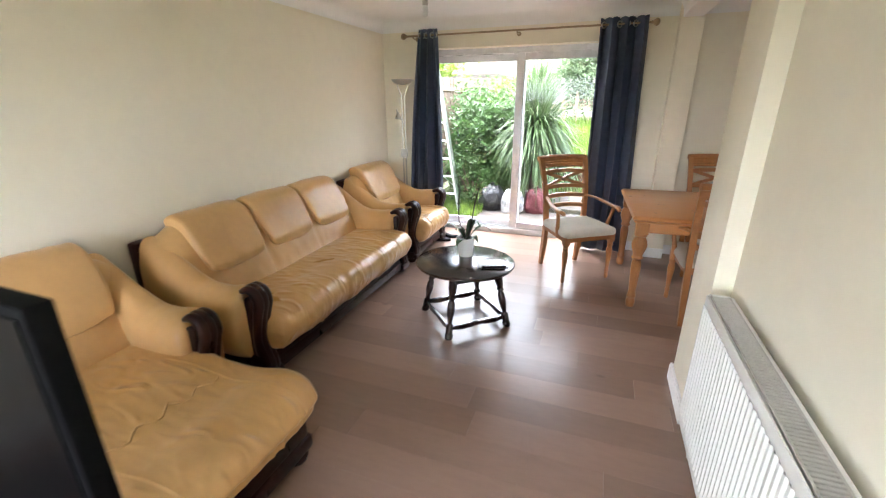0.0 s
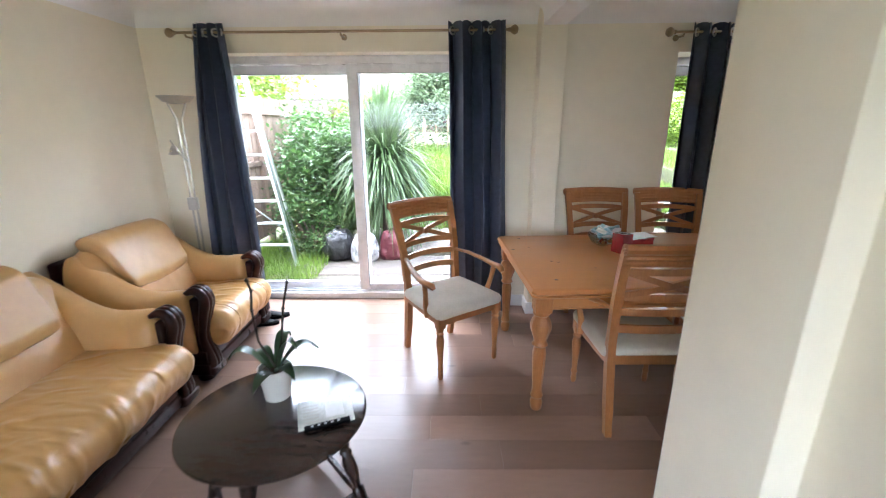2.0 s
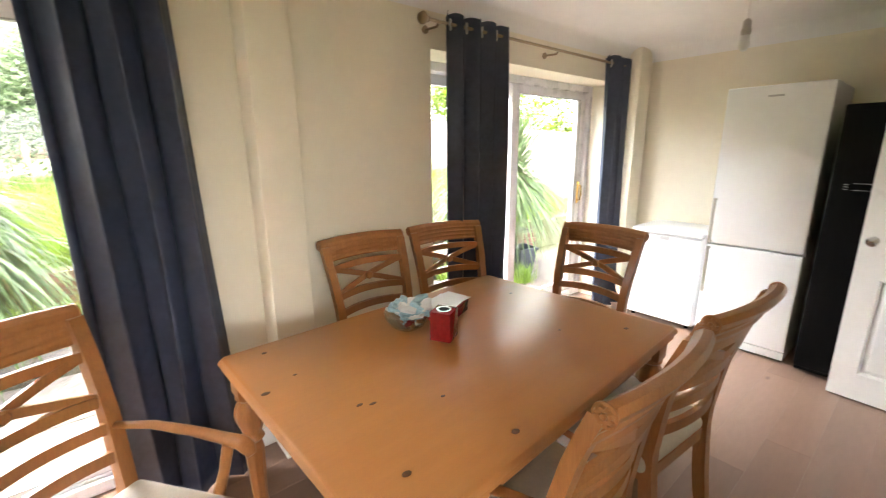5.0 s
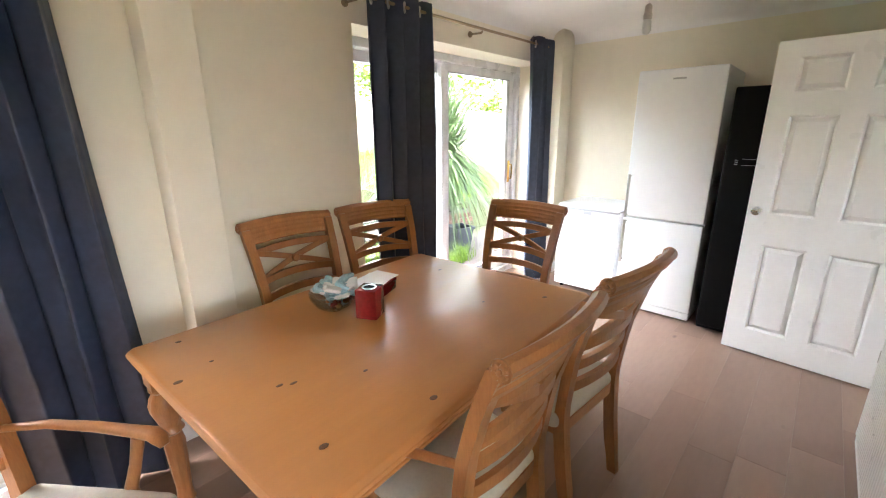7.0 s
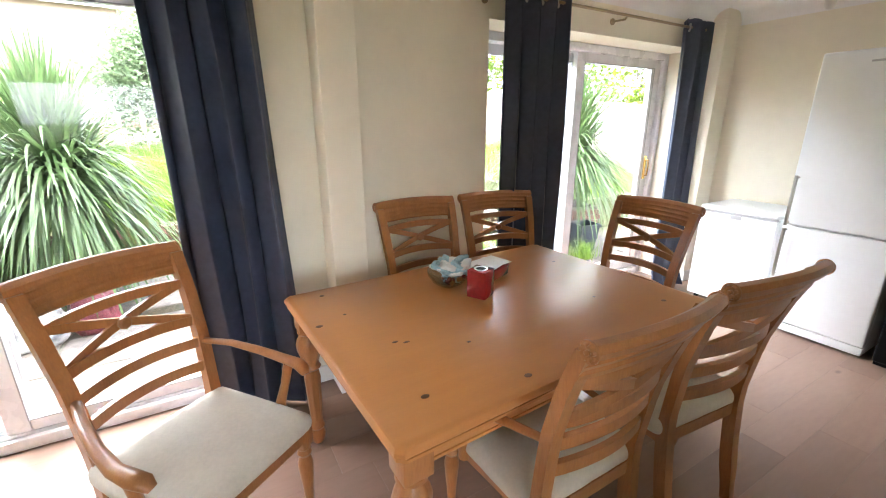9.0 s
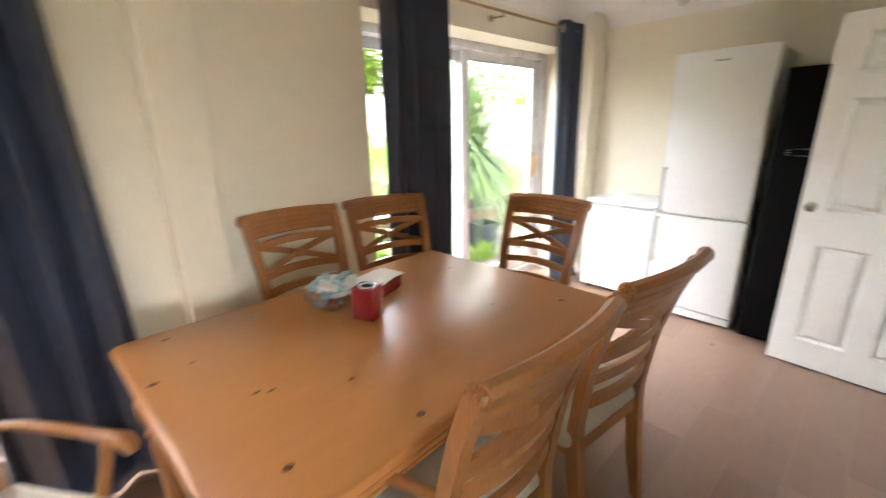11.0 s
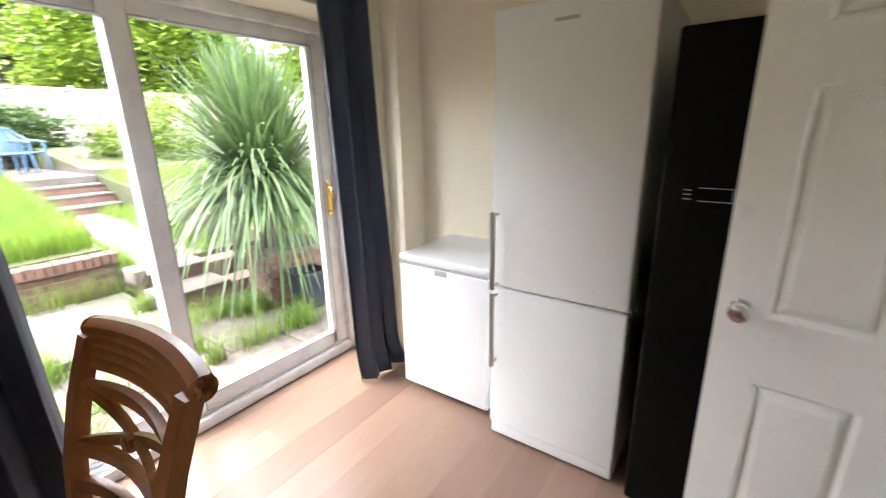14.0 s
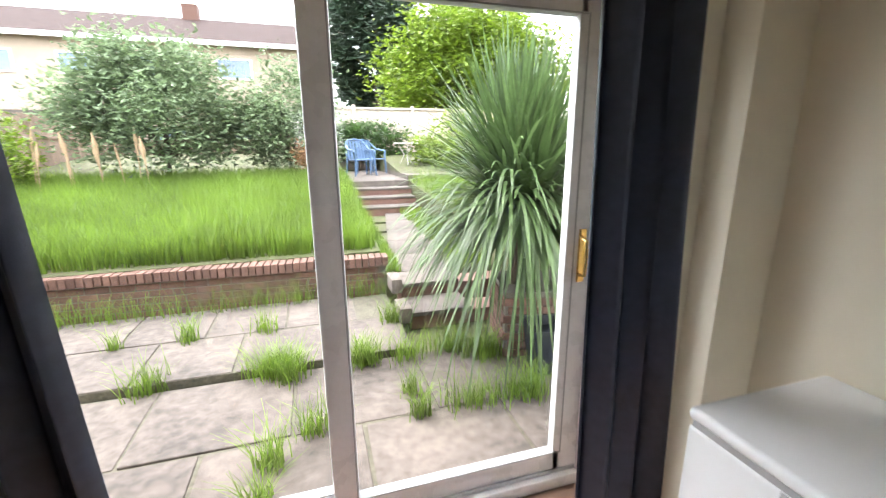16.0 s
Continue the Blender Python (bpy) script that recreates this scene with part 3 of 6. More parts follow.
def panel_door():
    """A six-panel white door, hinged at the origin, leaf along +x, seen face towards +y."""
    w, h, t = 0.762, 1.981, 0.040
    door = thing("door_3", "open white six-panel internal door with chrome knob", "door")
    door["kind"] = "structure"
    xs = [(0.090, 0.318), (0.420, 0.648)]
    zs = [(0.17, 0.765), (0.965, 1.565), (1.695, 1.885)]
    bm = bmesh.new()
    for a, b in ((0, 0.090), (0.318, 0.420), (0.648, w)):
        box(bm, a, -t / 2, 0.006, b, t / 2, h)
    for a, b in xs:
        at = 0.006
        for z0, z1 in zs:
            box(bm, a, -t / 2, at, b, t / 2, z0)
            at = z1
        box(bm, a, -t / 2, at, b, t / 2, h)
    part("leaf", bm, GLOSSW, door)
    for a, b in xs:
        for z0, z1 in zs:
            pb = bmesh.new()
            for s in (-1, 1):
                o = [(a, z0), (b, z0), (b, z1), (a, z1)]
                rings = []
                for inset, y in ((0.0, t / 2 - 0.0005), (0.004, t / 2 - 0.003), (0.013, t / 2 - 0.0185), (0.018, t / 2 - 0.019), (0.040, t / 2 - 0.003), (0.043, t / 2 - 0.0025)):
                    rings.append([pb.verts.new((x + (inset if x == a else -inset), s * y, z + (inset if z == z0 else -inset))) for x, z in o])
                for r0, r1 in zip(rings, rings[1:]):
                    for k in range(4):
                        pb.faces.new((r0[k], r0[(k + 1) % 4], r1[(k + 1) % 4], r1[k]))
                pb.faces.new(rings[-1])
            bmesh.ops.recalc_face_normals(pb, faces=pb.faces[:])
            part("panel", pb, GLOSSW, door, smooth=0.2)
    for s in (-1, 1):
        k = bmesh.new()
        lathe(k, [(0.026, 0.0), (0.026, 0.006), (0.012, 0.010), (0.010, 0.026), (0.022, 0.034), (0.028, 0.046), (0.026, 0.058), (0.014, 0.064)], 16,
              Matrix.Translation((w - 0.055, s * t / 2, 0.985)) @ Matrix.Rotation(-s * math.pi / 2, 4, "X"))
        part("door_knob", k, CHROME, door, "round chrome door knob")
    for z in (0.22, 1.0, 1.76):
        k = cuboid(-0.012, -0.004 + t / 2, z - 0.038, 0.004, t / 2 + 0.008, z + 0.038, 0.002)
        part("hinge", k, NICKEL, door, "grey steel hinge")
    return door


pd = panel_door()
pd.matrix_basis = pose(3.585, 2.135, 0.006, 0, 0, 86.0)

# ---- kitchen seen through the doorway ----
tall = thing("oven_tower", "tall oak kitchen unit housing a black double oven", "kitchen unit")
part("carcass", cuboid(4.02, 1.30, 0.1, 4.69, 1.98, 2.2), KWOOD, tall)
part("lower_door", cuboid(4.0, 1.31, 0.11, 4.02, 1.97, 0.66, 0.004), KWOOD, tall)
part("upper_door", cuboid(4.0, 1.31, 1.68, 4.02, 1.97, 2.19, 0.004), KWOOD, tall)
part("plinth", cuboid(4.05, 1.30, 0.0, 4.69, 1.98, 0.1), KWOOD, tall)
ov = part("oven", cuboid(3.985, 1.34, 0.68, 4.02, 1.94, 1.66, 0.004), BLACKG, tall, "black glass double oven")
part("control_panel", cuboid(3.978, 1.35, 1.14, 3.985, 1.93, 1.22, 0.002), mat("dark_steel", (0.13, 0.12, 0.115), 0.4, 0.6, var=0.1, bump=0), ov, "dark steel oven control panel")
hb = bmesh.new()
tube(hb, [(3.985, 1.40, 1.08), (3.95, 1.41, 1.08), (3.95, 1.87, 1.08), (3.985, 1.88, 1.08)], 0.008, 8)
part("handle", hb, CHROME, ov, "chrome oven handle")
for y0 in (0.68, 0.06):
    cab = thing("kitchen_cabinet", "oak fronted kitchen base cabinet", "cabinet", "kitchen base cabinets")
    part("body", cuboid(4.10, y0, 0.1, 4.69, y0 + 0.6, 0.87), KWOOD, cab)
    part("door", cuboid(4.08, y0 + 0.004, 0.11, 4.10, y0 + 0.596, 0.86, 0.004), KWOOD, cab)
    part("plinth", cuboid(4.14, y0, 0, 4.69, y0 + 0.6, 0.1), KWOOD, cab)
solo("worktop", cuboid(4.05, 0.06, 0.87, 4.69, 1.29, 0.91, 0.006), BLACKM, "dark kitchen worktop on oak cabinets", "worktop")


# ---- curtains and poles ----
def curtain(name, x0, x1, b0, b1, y, ztop, folds, label, seed, yb=None, puddle=0.0):
    """An eyelet curtain: deep waves at the pole, softer below."""
    rnd = random.Random(seed)
    root = thing(name, label, "curtain", "eyelet curtains")
    nx, nz = folds * 12, 34
    verts, faces = [], []
    ph = [rnd.uniform(-0.5, 0.5) for _ in range(folds + 2)]
    yb = y if yb is None else yb
    for j in range(nz + 1):
        v = j / nz
        for i in range(nx + 1):
            u = i / nx
            left, right = x0 + (b0 - x0) * v ** 0.8, x1 + (b1 - x1) * v ** 0.8
            k = u * folds
            a = 0.048 * (1 - 0.3 * v) * (1 + 0.25 * ph[int(k)])
            wob = 0.012 * math.sin(5 * v + 9 * u + seed) * v
            xx = left + (right - left) * u + 0.012 * math.sin(2 * math.pi * k * 2) + wob
            yy = y + (yb - y) * v + a * math.sin(2 * math.pi * (k + 0.10 * v * ph[int(k)])) + 0.01 * math.sin(11 * u + 4 * v + seed)
            zz = ztop - v * (ztop - 0.012) + 0.01 * (1 - v) * math.cos(4 * math.pi * k)
            if puddle and v > 0.93:
                yy -= puddle * (v - 0.93) / 0.07 * (0.4 + 0.6 * u)
            verts.append((xx, yy, max(zz, 0.008)))
    for j in range(nz):
        for i in range(nx):
            a = j * (nx + 1) + i
            faces.append((a, a + 1, a + nx + 2, a + nx + 1))
    me = bpy.data.meshes.new("cloth")
    me.from_pydata(verts, [], faces)
    me.materials.append(CURTAIN)
    me.polygons.foreach_set("use_smooth", [True] * len(me.polygons))
    cl = new("cloth", me)
    cl.parent = root
    sol = cl.modifiers.new("thick", "SOLIDIFY")
    sol.thickness = 0.003
    for f in range(folds * 2):
        u = (f + 0.5) / (folds * 2)
        bm = bmesh.new()
        ring = [((x0 + (x1 - x0) * u), y + 0.026 * math.cos(t), ztop - 0.055 + 0.026 * math.sin(t)) for t in (2 * math.pi * q / 14 for q in range(15))]
        tube(bm, ring, 0.006, 6)
        bmesh.ops.rotate(bm, verts=bm.verts[:], cent=(x0 + (x1 - x0) * u, y, ztop - 0.055), matrix=Matrix.Rotation(radians(50 if f % 2 else -50), 3, "Z"))
        part("eyelet", bm, NICKEL, root, "silver metal eyelet")
    return root


def pole(name, x0, x1, y, z, brackets):
    root = thing(name, "thin antique brass curtain pole on the wall", "curtain pole")
    bm = bmesh.new()
    tube(bm, [(x0, y, z), (x1, y, z)], 0.0095, 12)
    part("rod", bm, POLEM, root)
    for x, s in ((x0, -1), (x1, 1)):
        bm = bmesh.new()
        lathe(bm, [(0.012, 0), (0.016, 0.006), (0.012, 0.014), (0.024, 0.024), (0.033, 0.042), (0.033, 0.052), (0.022, 0.068), (0.006, 0.074)], 16,
              Matrix.Translation((x, y, z)) @ Matrix.Rotation(s * math.pi / 2, 4, "Y"))
        part("finial", bm, POLEM, root)
    for x in brackets:
        bm = bmesh.new()
        tube(bm, [(x, YF - 0.001, z - 0.02), (x, y + 0.01, z - 0.025), (x, y, z - 0.012)], 0.007, 8)
        lathe(bm, [(0.022, 0), (0.022, 0.008), (0.010, 0.012)], 12, Matrix.Translation((x, YF, z - 0.02)) @ Matrix.Rotation(math.pi / 2, 4, "X"))
        part("bracket", bm, POLEM, root)
    return root


pole("curtain_pole", -1.87, 0.58, 4.60, 2.232, (-1.80, -0.65, 0.52))
pole("curtain_pole", 1.80, 3.96, 4.60, 2.205, (1.86, 2.98, 3.93))
curtain("curtain", -1.73, -1.52, -1.92, -1.44, 4.60, 2.285, 3, "navy satin eyelet curtain drawn open, reaching the floor", 3, 4.62)
curtain("curtain", 0.14, 0.555, 0.165, 0.62, 4.60, 2.285, 3, "navy satin eyelet curtain drawn open beside the dining table", 7, 4.58)
curtain("curtain", 1.92, 2.43, 1.97, 2.52, 4.60, 2.258, 4, "dark navy satin eyelet curtain behind the dining chairs", 11, 4.66)
curtain("curtain", 3.71, 4.0, 3.78, 4.14, 4.60, 2.258, 3, "navy satin eyelet curtain bunched beside the freezer", 15, 4.62, 0.07)


# ---- radiators ----
def radiator(length, height, m, label):
    """A double panel radiator, front towards -y, along +x, its foot at z 0."""
    root = thing("radiator", label, "radiator", "double panel radiators", m)
    bm = bmesh.new()
    n = int(length / 0.0333)
    pts = []
    for i in range(n):
        a = i * length / n
        s = length / n
        pts += [(a + s * 0.12, 0.0), (a + s * 0.30, -0.007), (a + s * 0.62, -0.007), (a + s * 0.80, 0.0)]
    top, bot = height - 0.045, 0.045
    up = [bm.verts.new((x, y, top)) for x, y in pts]
    lo = [bm.verts.new((x, y, bot)) for x, y in pts]
    for i in range(len(pts) - 1):
        bm.faces.new((lo[i], lo[i + 1], up[i + 1], up[i]))
    part("ribbed_front", bm, RADM, root, smooth=0.15)
    bm = bmesh.new()
    box(bm, 0, -0.002, top - 0.004, length, 0.006, height, 0.004)
    box(bm, 0, -0.002, 0, length, 0.006, bot + 0.004, 0.004)
    box(bm, 0, -0.001, bot, 0.006, 0.006, top)
    box(bm, length - 0.006, -0.001, bot, length, 0.006, top)
    box(bm, 0.006, 0.004, bot, length - 0.006, 0.008, top)
    part("panel_frame", bm, RADM, root)
    part("back_panel", cuboid(0, 0.085, 0.0, length, 0.098, height, 0.004), RADM, root)
    for x in (0.0, length - 0.012):
        part("side_cover", cuboid(x, 0.006, 0.03, x + 0.012, 0.085, height + 0.004, 0.003), RADM, root)
    bm = bmesh.new()
    box(bm, 0.012, 0.010, height - 0.004, length - 0.012, 0.016, height + 0.003)
    box(bm, 0.012, 0.076, height - 0.004, length - 0.012, 0.082, height + 0.003)
    k = int(length / 0.016)
    for i in range(k):
        x = 0.016 + i * (length - 0.032) / k
        box(bm, x, 0.016, height - 0.004, x + 0.008, 0.076, height + 0.002)
    part("top_grille", bm, GRILLE, root, "slotted grey top grille")
    for x in (0.08, length - 0.08):
        part("pipe", tube(bmesh.new(), [(x, 0.05, 0.02), (x, 0.05, -0.139)], 0.0075, 8), RADM, root)
    for x in (0.25, length - 0.25):
        part("wall_bracket", cuboid(x, 0.09, 0.1, x + 0.03, 0.135, height - 0.1), RADM, root)
    return root


radiator(1.40, 0.65, pose(0.765, 1.80, 0.14, 0, 0, -90), "white double panel radiator with grey top grille")
radiator(1.40, 0.63, pose(2.69, 2.245, 0.14, 0, 0, 180), "white double panel radiator beside the kitchen doorway")


def plate(name, label, category, m, w, h, marks):
    root = thing(name, label, category, m=m)
    part("plate", cuboid(-w / 2, -0.009, -h / 2, w / 2, 0, h / 2, 0.003), SWITCHM, root)
    for x in marks:
        part("rocker", cuboid(x - 0.006, -0.013, -0.012, x + 0.006, -0.008, 0.012, 0.002), SWITCHM, root)
    return root


plate("light_switch", "white double light switch on the cream wall", "light switch", pose(2.63, 2.11, 1.46, 0, 0, 180), 0.146, 0.086, (-0.03, 0.03))


# ---- pendant lamps ----
def pendant(x, y, zb):
    root = thing("pendant_lamp", "bare bulb in a white lampholder on the ceiling", "pendant lamp", "pendant bulbs", pose(x, y, 0))
    bm = bmesh.new()
    lathe(bm, [(0.04, CEILZ), (0.038, CEILZ - 0.018), (0.02, CEILZ - 0.028), (0.004, CEILZ - 0.03)], 16)
    part("ceiling_rose", bm, GLOSSW, root)
    bm = bmesh.new()
    tube(bm, [(0, 0, CEILZ - 0.03), (0, 0, zb + 0.13)], 0.003, 6)
    part("flex", bm, GLOSSW, root)
    bm = bmesh.new()
    lathe(bm, [(0.008, zb + 0.14), (0.016, zb + 0.13), (0.018, zb + 0.10), (0.021, zb + 0.09), (0.019, zb + 0.07)], 14)
    part("lampholder", bm, GRILLE, root, "grey plastic lampholder")
    bm = bmesh.new()
    lathe(bm, [(0.012, zb + 0.075), (0.020, zb + 0.06), (0.022, zb + 0.02), (0.014, zb + 0.004), (0.003, zb)], 14)
    part("bulb", bm, BULBM, root, "unlit white bulb")


pendant(-0.95, 2.9, 2.10)
pendant(2.70, 3.36, 1.955)


# ---- leather suite ----
def catmull(points, per, closed=False):
    """A smooth line through points."""
    n = len(points)
    out = []
    for i in range(n if closed else n - 1):
        p = [Vector(points[(i + k) % n] if closed else points[max(0, min(n - 1, i + k))]) for k in (-1, 0, 1, 2)]
        for j in range(per):
            t = j / per
            out.append(0.5 * (2 * p[1] + (p[2] - p[0]) * t + (2 * p[0] - 5 * p[1] + 4 * p[2] - p[3]) * t * t + (3 * p[1] - p[0] - 3 * p[2] + p[3]) * t ** 3))
    if not closed:
        out.append(Vector(points[-1]))
    return out


def smoothstep(a, b, v):
    t = max(0.0, min(1.0, (v - a) / (b - a)))
    return t * t * (3 - 2 * t)


def stuffed(ring, y0, y1, step, r, shape):
    """A padded body: the closed outline ring of (x, z) drawn along y, its ends rounded by r; shape moves each point."""
    ys = [y0 + r * k for k in (0.0, 0.05, 0.15, 0.32, 0.55, 0.8)]
    n = max(2, int((y1 - y0 - 2 * r) / step))
    ys += [y0 + r + (y1 - y0 - 2 * r) * k / n for k in range(n + 1)]
    ys += [y1 - r * k for k in (0.8, 0.55, 0.32, 0.15, 0.05, 0.0)]
    cx, cz = sum(p[0] for p in ring) / len(ring), sum(p[1] for p in ring) / len(ring)
    secs = []
    for y in ys:
        d = min(y - y0, y1 - y)
        inset = r * (1 - math.sqrt(max(0.0, 1 - (1 - d / r) ** 2))) if d < r else 0.0
        sec = []
        for x, z in ring:
            v = Vector((cx - x, cz - z))
            v = v * (min(inset, v.length * 0.9) / v.length)
            out = Vector((x - cx, 0, z - cz)).normalized()
            sec.append(shape(Vector((x + v.x, y, z + v.y)), out))
        secs.append(sec)
    return strip(bmesh.new(), secs)


def fold(x, y, seed):
    """Sharp leather creases, running across y."""
    k = noise.noise(Vector((x * 4.5 + seed, y * 13 + 1.6 * math.sin(x * 7 + seed) + 2.0 * noise.noise(Vector((x * 3, y * 2, seed))), seed * 1.7)))
    m = noise.noise(Vector((x * 7.0, y * 5.0 + seed, 3.1 + seed)))
    return max(0.0, 1 - abs(k) * 4.0) ** 1.5 * max(0.0, 0.5 + m)


def carved_post(y):
    """A scrolled, fluted arm front of three ridges that curl back over the arm."""
    bm = bmesh.new()
    for k in (-1, 0, 1):
        yy = y + k * 0.031
        path = catmull([(0.800, yy, 0.05), (0.828, yy, 0.13), (0.795, yy, 0.29), (0.822, yy, 0.44), (0.846, yy, 0.53), (0.830, yy, 0.588), (0.785, yy, 0.608), (0.735, yy, 0.590)], 4)
        rad = [v.x for v in catmull([(q, 0, 0) for q in (0.036, 0.031, 0.024, 0.027, 0.030, 0.029, 0.025, 0.014)], 4)]
        tube(bm, path, [q * (1.0 if k else 1.12) for q in rad], 10)
    box(bm, 0.725, y - 0.072, 0.045, 0.862, y + 0.072, 0.10, 0.012)
    box(bm, 0.72, y - 0.05, 0.10, 0.80, y + 0.05, 0.56, 0.012)
    return bm


def leather_seat(name, length, seats, m, label, category, reach=0.0, seed=1):
    """A leather sofa or armchair: back towards -x at 0, front towards +x, along y from 0."""
    root = thing(name, label, category, "tan leather suite", m)
    L = length
    b0, b1, bx = (0.14, L - 0.155, 0.875 + reach) if reach else (0.05, L - 0.05, 0.835)
    bm = cuboid(0.10, b0, 0.055, bx, b1, 0.125, 0.012)
    box(bm, 0.11, b0 + 0.012, 0.12, bx - 0.014, b1 - 0.012, 0.255 if reach else 0.21, 0.01)
    part("base_rail", bm, MAHOG, root, "dark mahogany base rail")
    for x in (0.16, bx - 0.06):
        for y in (b0 + 0.06, b1 - 0.06):
            b = bmesh.new()
            lathe(b, [(0.035, 0.0), (0.05, 0.010), (0.056, 0.028), (0.042, 0.045), (0.05, 0.055), (0.05, 0.07)], 14, Matrix.Translation((x, y, 0)))
            part("foot", b, MAHOG, root, "turned dark wooden foot")
    part("back_frame", cuboid(-0.02, 0.045, 0.06, 0.06, L - 0.045, 0.80, 0.02), MAHOG, root, "dark wooden back frame")
    # seat, rolling over the front, creased by use
    lift = [(0.20, 0.20), (0.20, 0.39), (0.38, 0.418), (0.60, 0.440), (0.78, 0.444), (0.895, 0.424), (0.948, 0.355), (0.925, 0.262), (0.845, 0.195), (0.55, 0.18)]
    ring = [(v.x, v.y) for v in catmull([(x + reach * max(0.0, min(1.0, (x - 0.40) / 0.4)), z) for x, z in [(x, z + (0.055 if reach and z < 0.3 and x > 0.5 else 0.0)) for x, z in lift]], 7, True)]

    def crease(p, out):
        front = smoothstep(0.36, 0.60, p.x)
        d = 0.012 * fold(p.x, p.y, seed) * (0.25 + 0.75 * front) + 0.014 * noise.noise(Vector((p.x * 3, p.y * 3.2, seed)))
        d += 0.003 * fold(p.x * 0.5 + 4, p.y * 1.9, seed + 2.5) * smoothstep(0.75 + reach, 0.9 + reach, p.x)
        if p.z > 0.3:
            d -= 0.02 * math.exp(-((p.x - 0.55) / 0.16) ** 2) * (0.6 + 0.4 * math.sin(p.y * 9.4 / max(1, seats)))
        q = p + out * d
        if reach:
            q.z -= 0.03 * smoothstep(0.85, 1.1, p.x) * (1 - smoothstep(1.1, 1.3, p.x))
        return q
    s0, s1 = (0.13, L - 0.13) if reach else (0.15, L - 0.15)
    seat = part("seat_cushion", stuffed(ring, s0, s1, 0.017, 0.07, crease), LEATHER_SEAT, root, "creased tan leather seat", smooth=1.2)
    if seats == 1:
        run = [p for p in ring if p[1] > 0.26 and p[0] > 0.46]
        for y in (s0 + 0.13, s1 - 0.13):
            line = [crease(Vector((x, y, z)), Vector((x - 0.57, 0, z - 0.32)).normalized()) for x, z in run]
            part("piping", tube(bmesh.new(), line, 0.0045, 6), LEATHER, seat, "stitched leather seam")
        if reach:
            x = 1.02
            z = max(p[1] for p in ring if abs(p[0] - x) < 0.08)
            line = [crease(Vector((x + 0.02 * math.sin(5 * k), s0 + 0.13 + (s1 - s0 - 0.26) * k / 20, z)), Vector((0, 0, 1))) for k in range(21)]
            part("piping", tube(bmesh.new(), line, 0.0045, 6), LEATHER, seat, "stitched leather seam")
    # the back: one padded shell with drooping shoulders
    shell = [(v.x, v.y) for v in catmull([(0.42, 0.34), (0.385, 0.45), (0.335, 0.58), (0.278, 0.70), (0.228, 0.80), (0.170, 0.872), (0.100, 0.893), (0.035, 0.86), (0.005, 0.75), (0.0, 0.40), (0.02, 0.20), (0.30, 0.22)], 6, True)]
    edge = 0.22 if seats > 1 else 0.16
    pitch = (L - 2 * edge) / seats

    def slump(p, out):
        d = min(p.y - 0.04, L - 0.04 - p.y)
        q = p.copy()
        if q.z > 0.36:
            q.z = 0.36 + (q.z - 0.36) * (0.80 + 0.20 * smoothstep(0.0, 0.32, d))
        w = 0.010 * noise.noise(Vector((p.y * 4, p.z * 4, seed)))
        w += 0.012 * fold(p.z * 0.7, p.y * 1.1, seed + 1) * smoothstep(0.72, 0.45, p.z)
        if 0.18 < p.y < L - 0.18:
            k = (p.y - edge) / pitch
            w -= 0.016 * math.exp(-((k - round(k)) * pitch / 0.018) ** 2) * (0 < round(k) < seats)
        return q + out * w
    part("backrest", stuffed(shell, 0.05, L - 0.05, 0.022, 0.09, slump), LEATHER, root, "tan leather backrest", smooth=1.2)
    # padded head panels folding over the top of the back
    flap = [(v.x, v.y) for v in catmull([(0.356, 0.585), (0.350, 0.630), (0.312, 0.715), (0.264, 0.805), (0.202, 0.885), (0.118, 0.915), (0.05, 0.890), (0.07, 0.845), (0.16, 0.83), (0.21, 0.76), (0.26, 0.67), (0.315, 0.572), (0.35, 0.565)], 5, True)]
    for k in range(seats):
        yc = edge + pitch * (k + 0.5)
        half = pitch * 0.465

        def hang(p, out, yc=yc, k=k):
            q = p.copy()
            q.y = yc + (p.y - yc) * (0.90 + 0.10 * smoothstep(0.58, 0.80, p.z))
            q.z += 0.010 * math.cos((p.y - yc) / half * 1.2) * smoothstep(0.8, 0.9, p.z)
            q.z += 0.030 * ((p.y - yc) / half) ** 4 * smoothstep(0.70, 0.58, p.z)
            w = 0.007 * noise.noise(Vector((p.y * 5, p.z * 5, seed + k * 3.3))) + 0.006 * fold(p.z, p.y * 0.8, seed + k + 5)
            return q + out * w
        part("head_cushion", stuffed(flap, yc - half, yc + half, 0.022, 0.030, hang), LEATHER, root, "padded tan leather headrest panel", smooth=1.2)
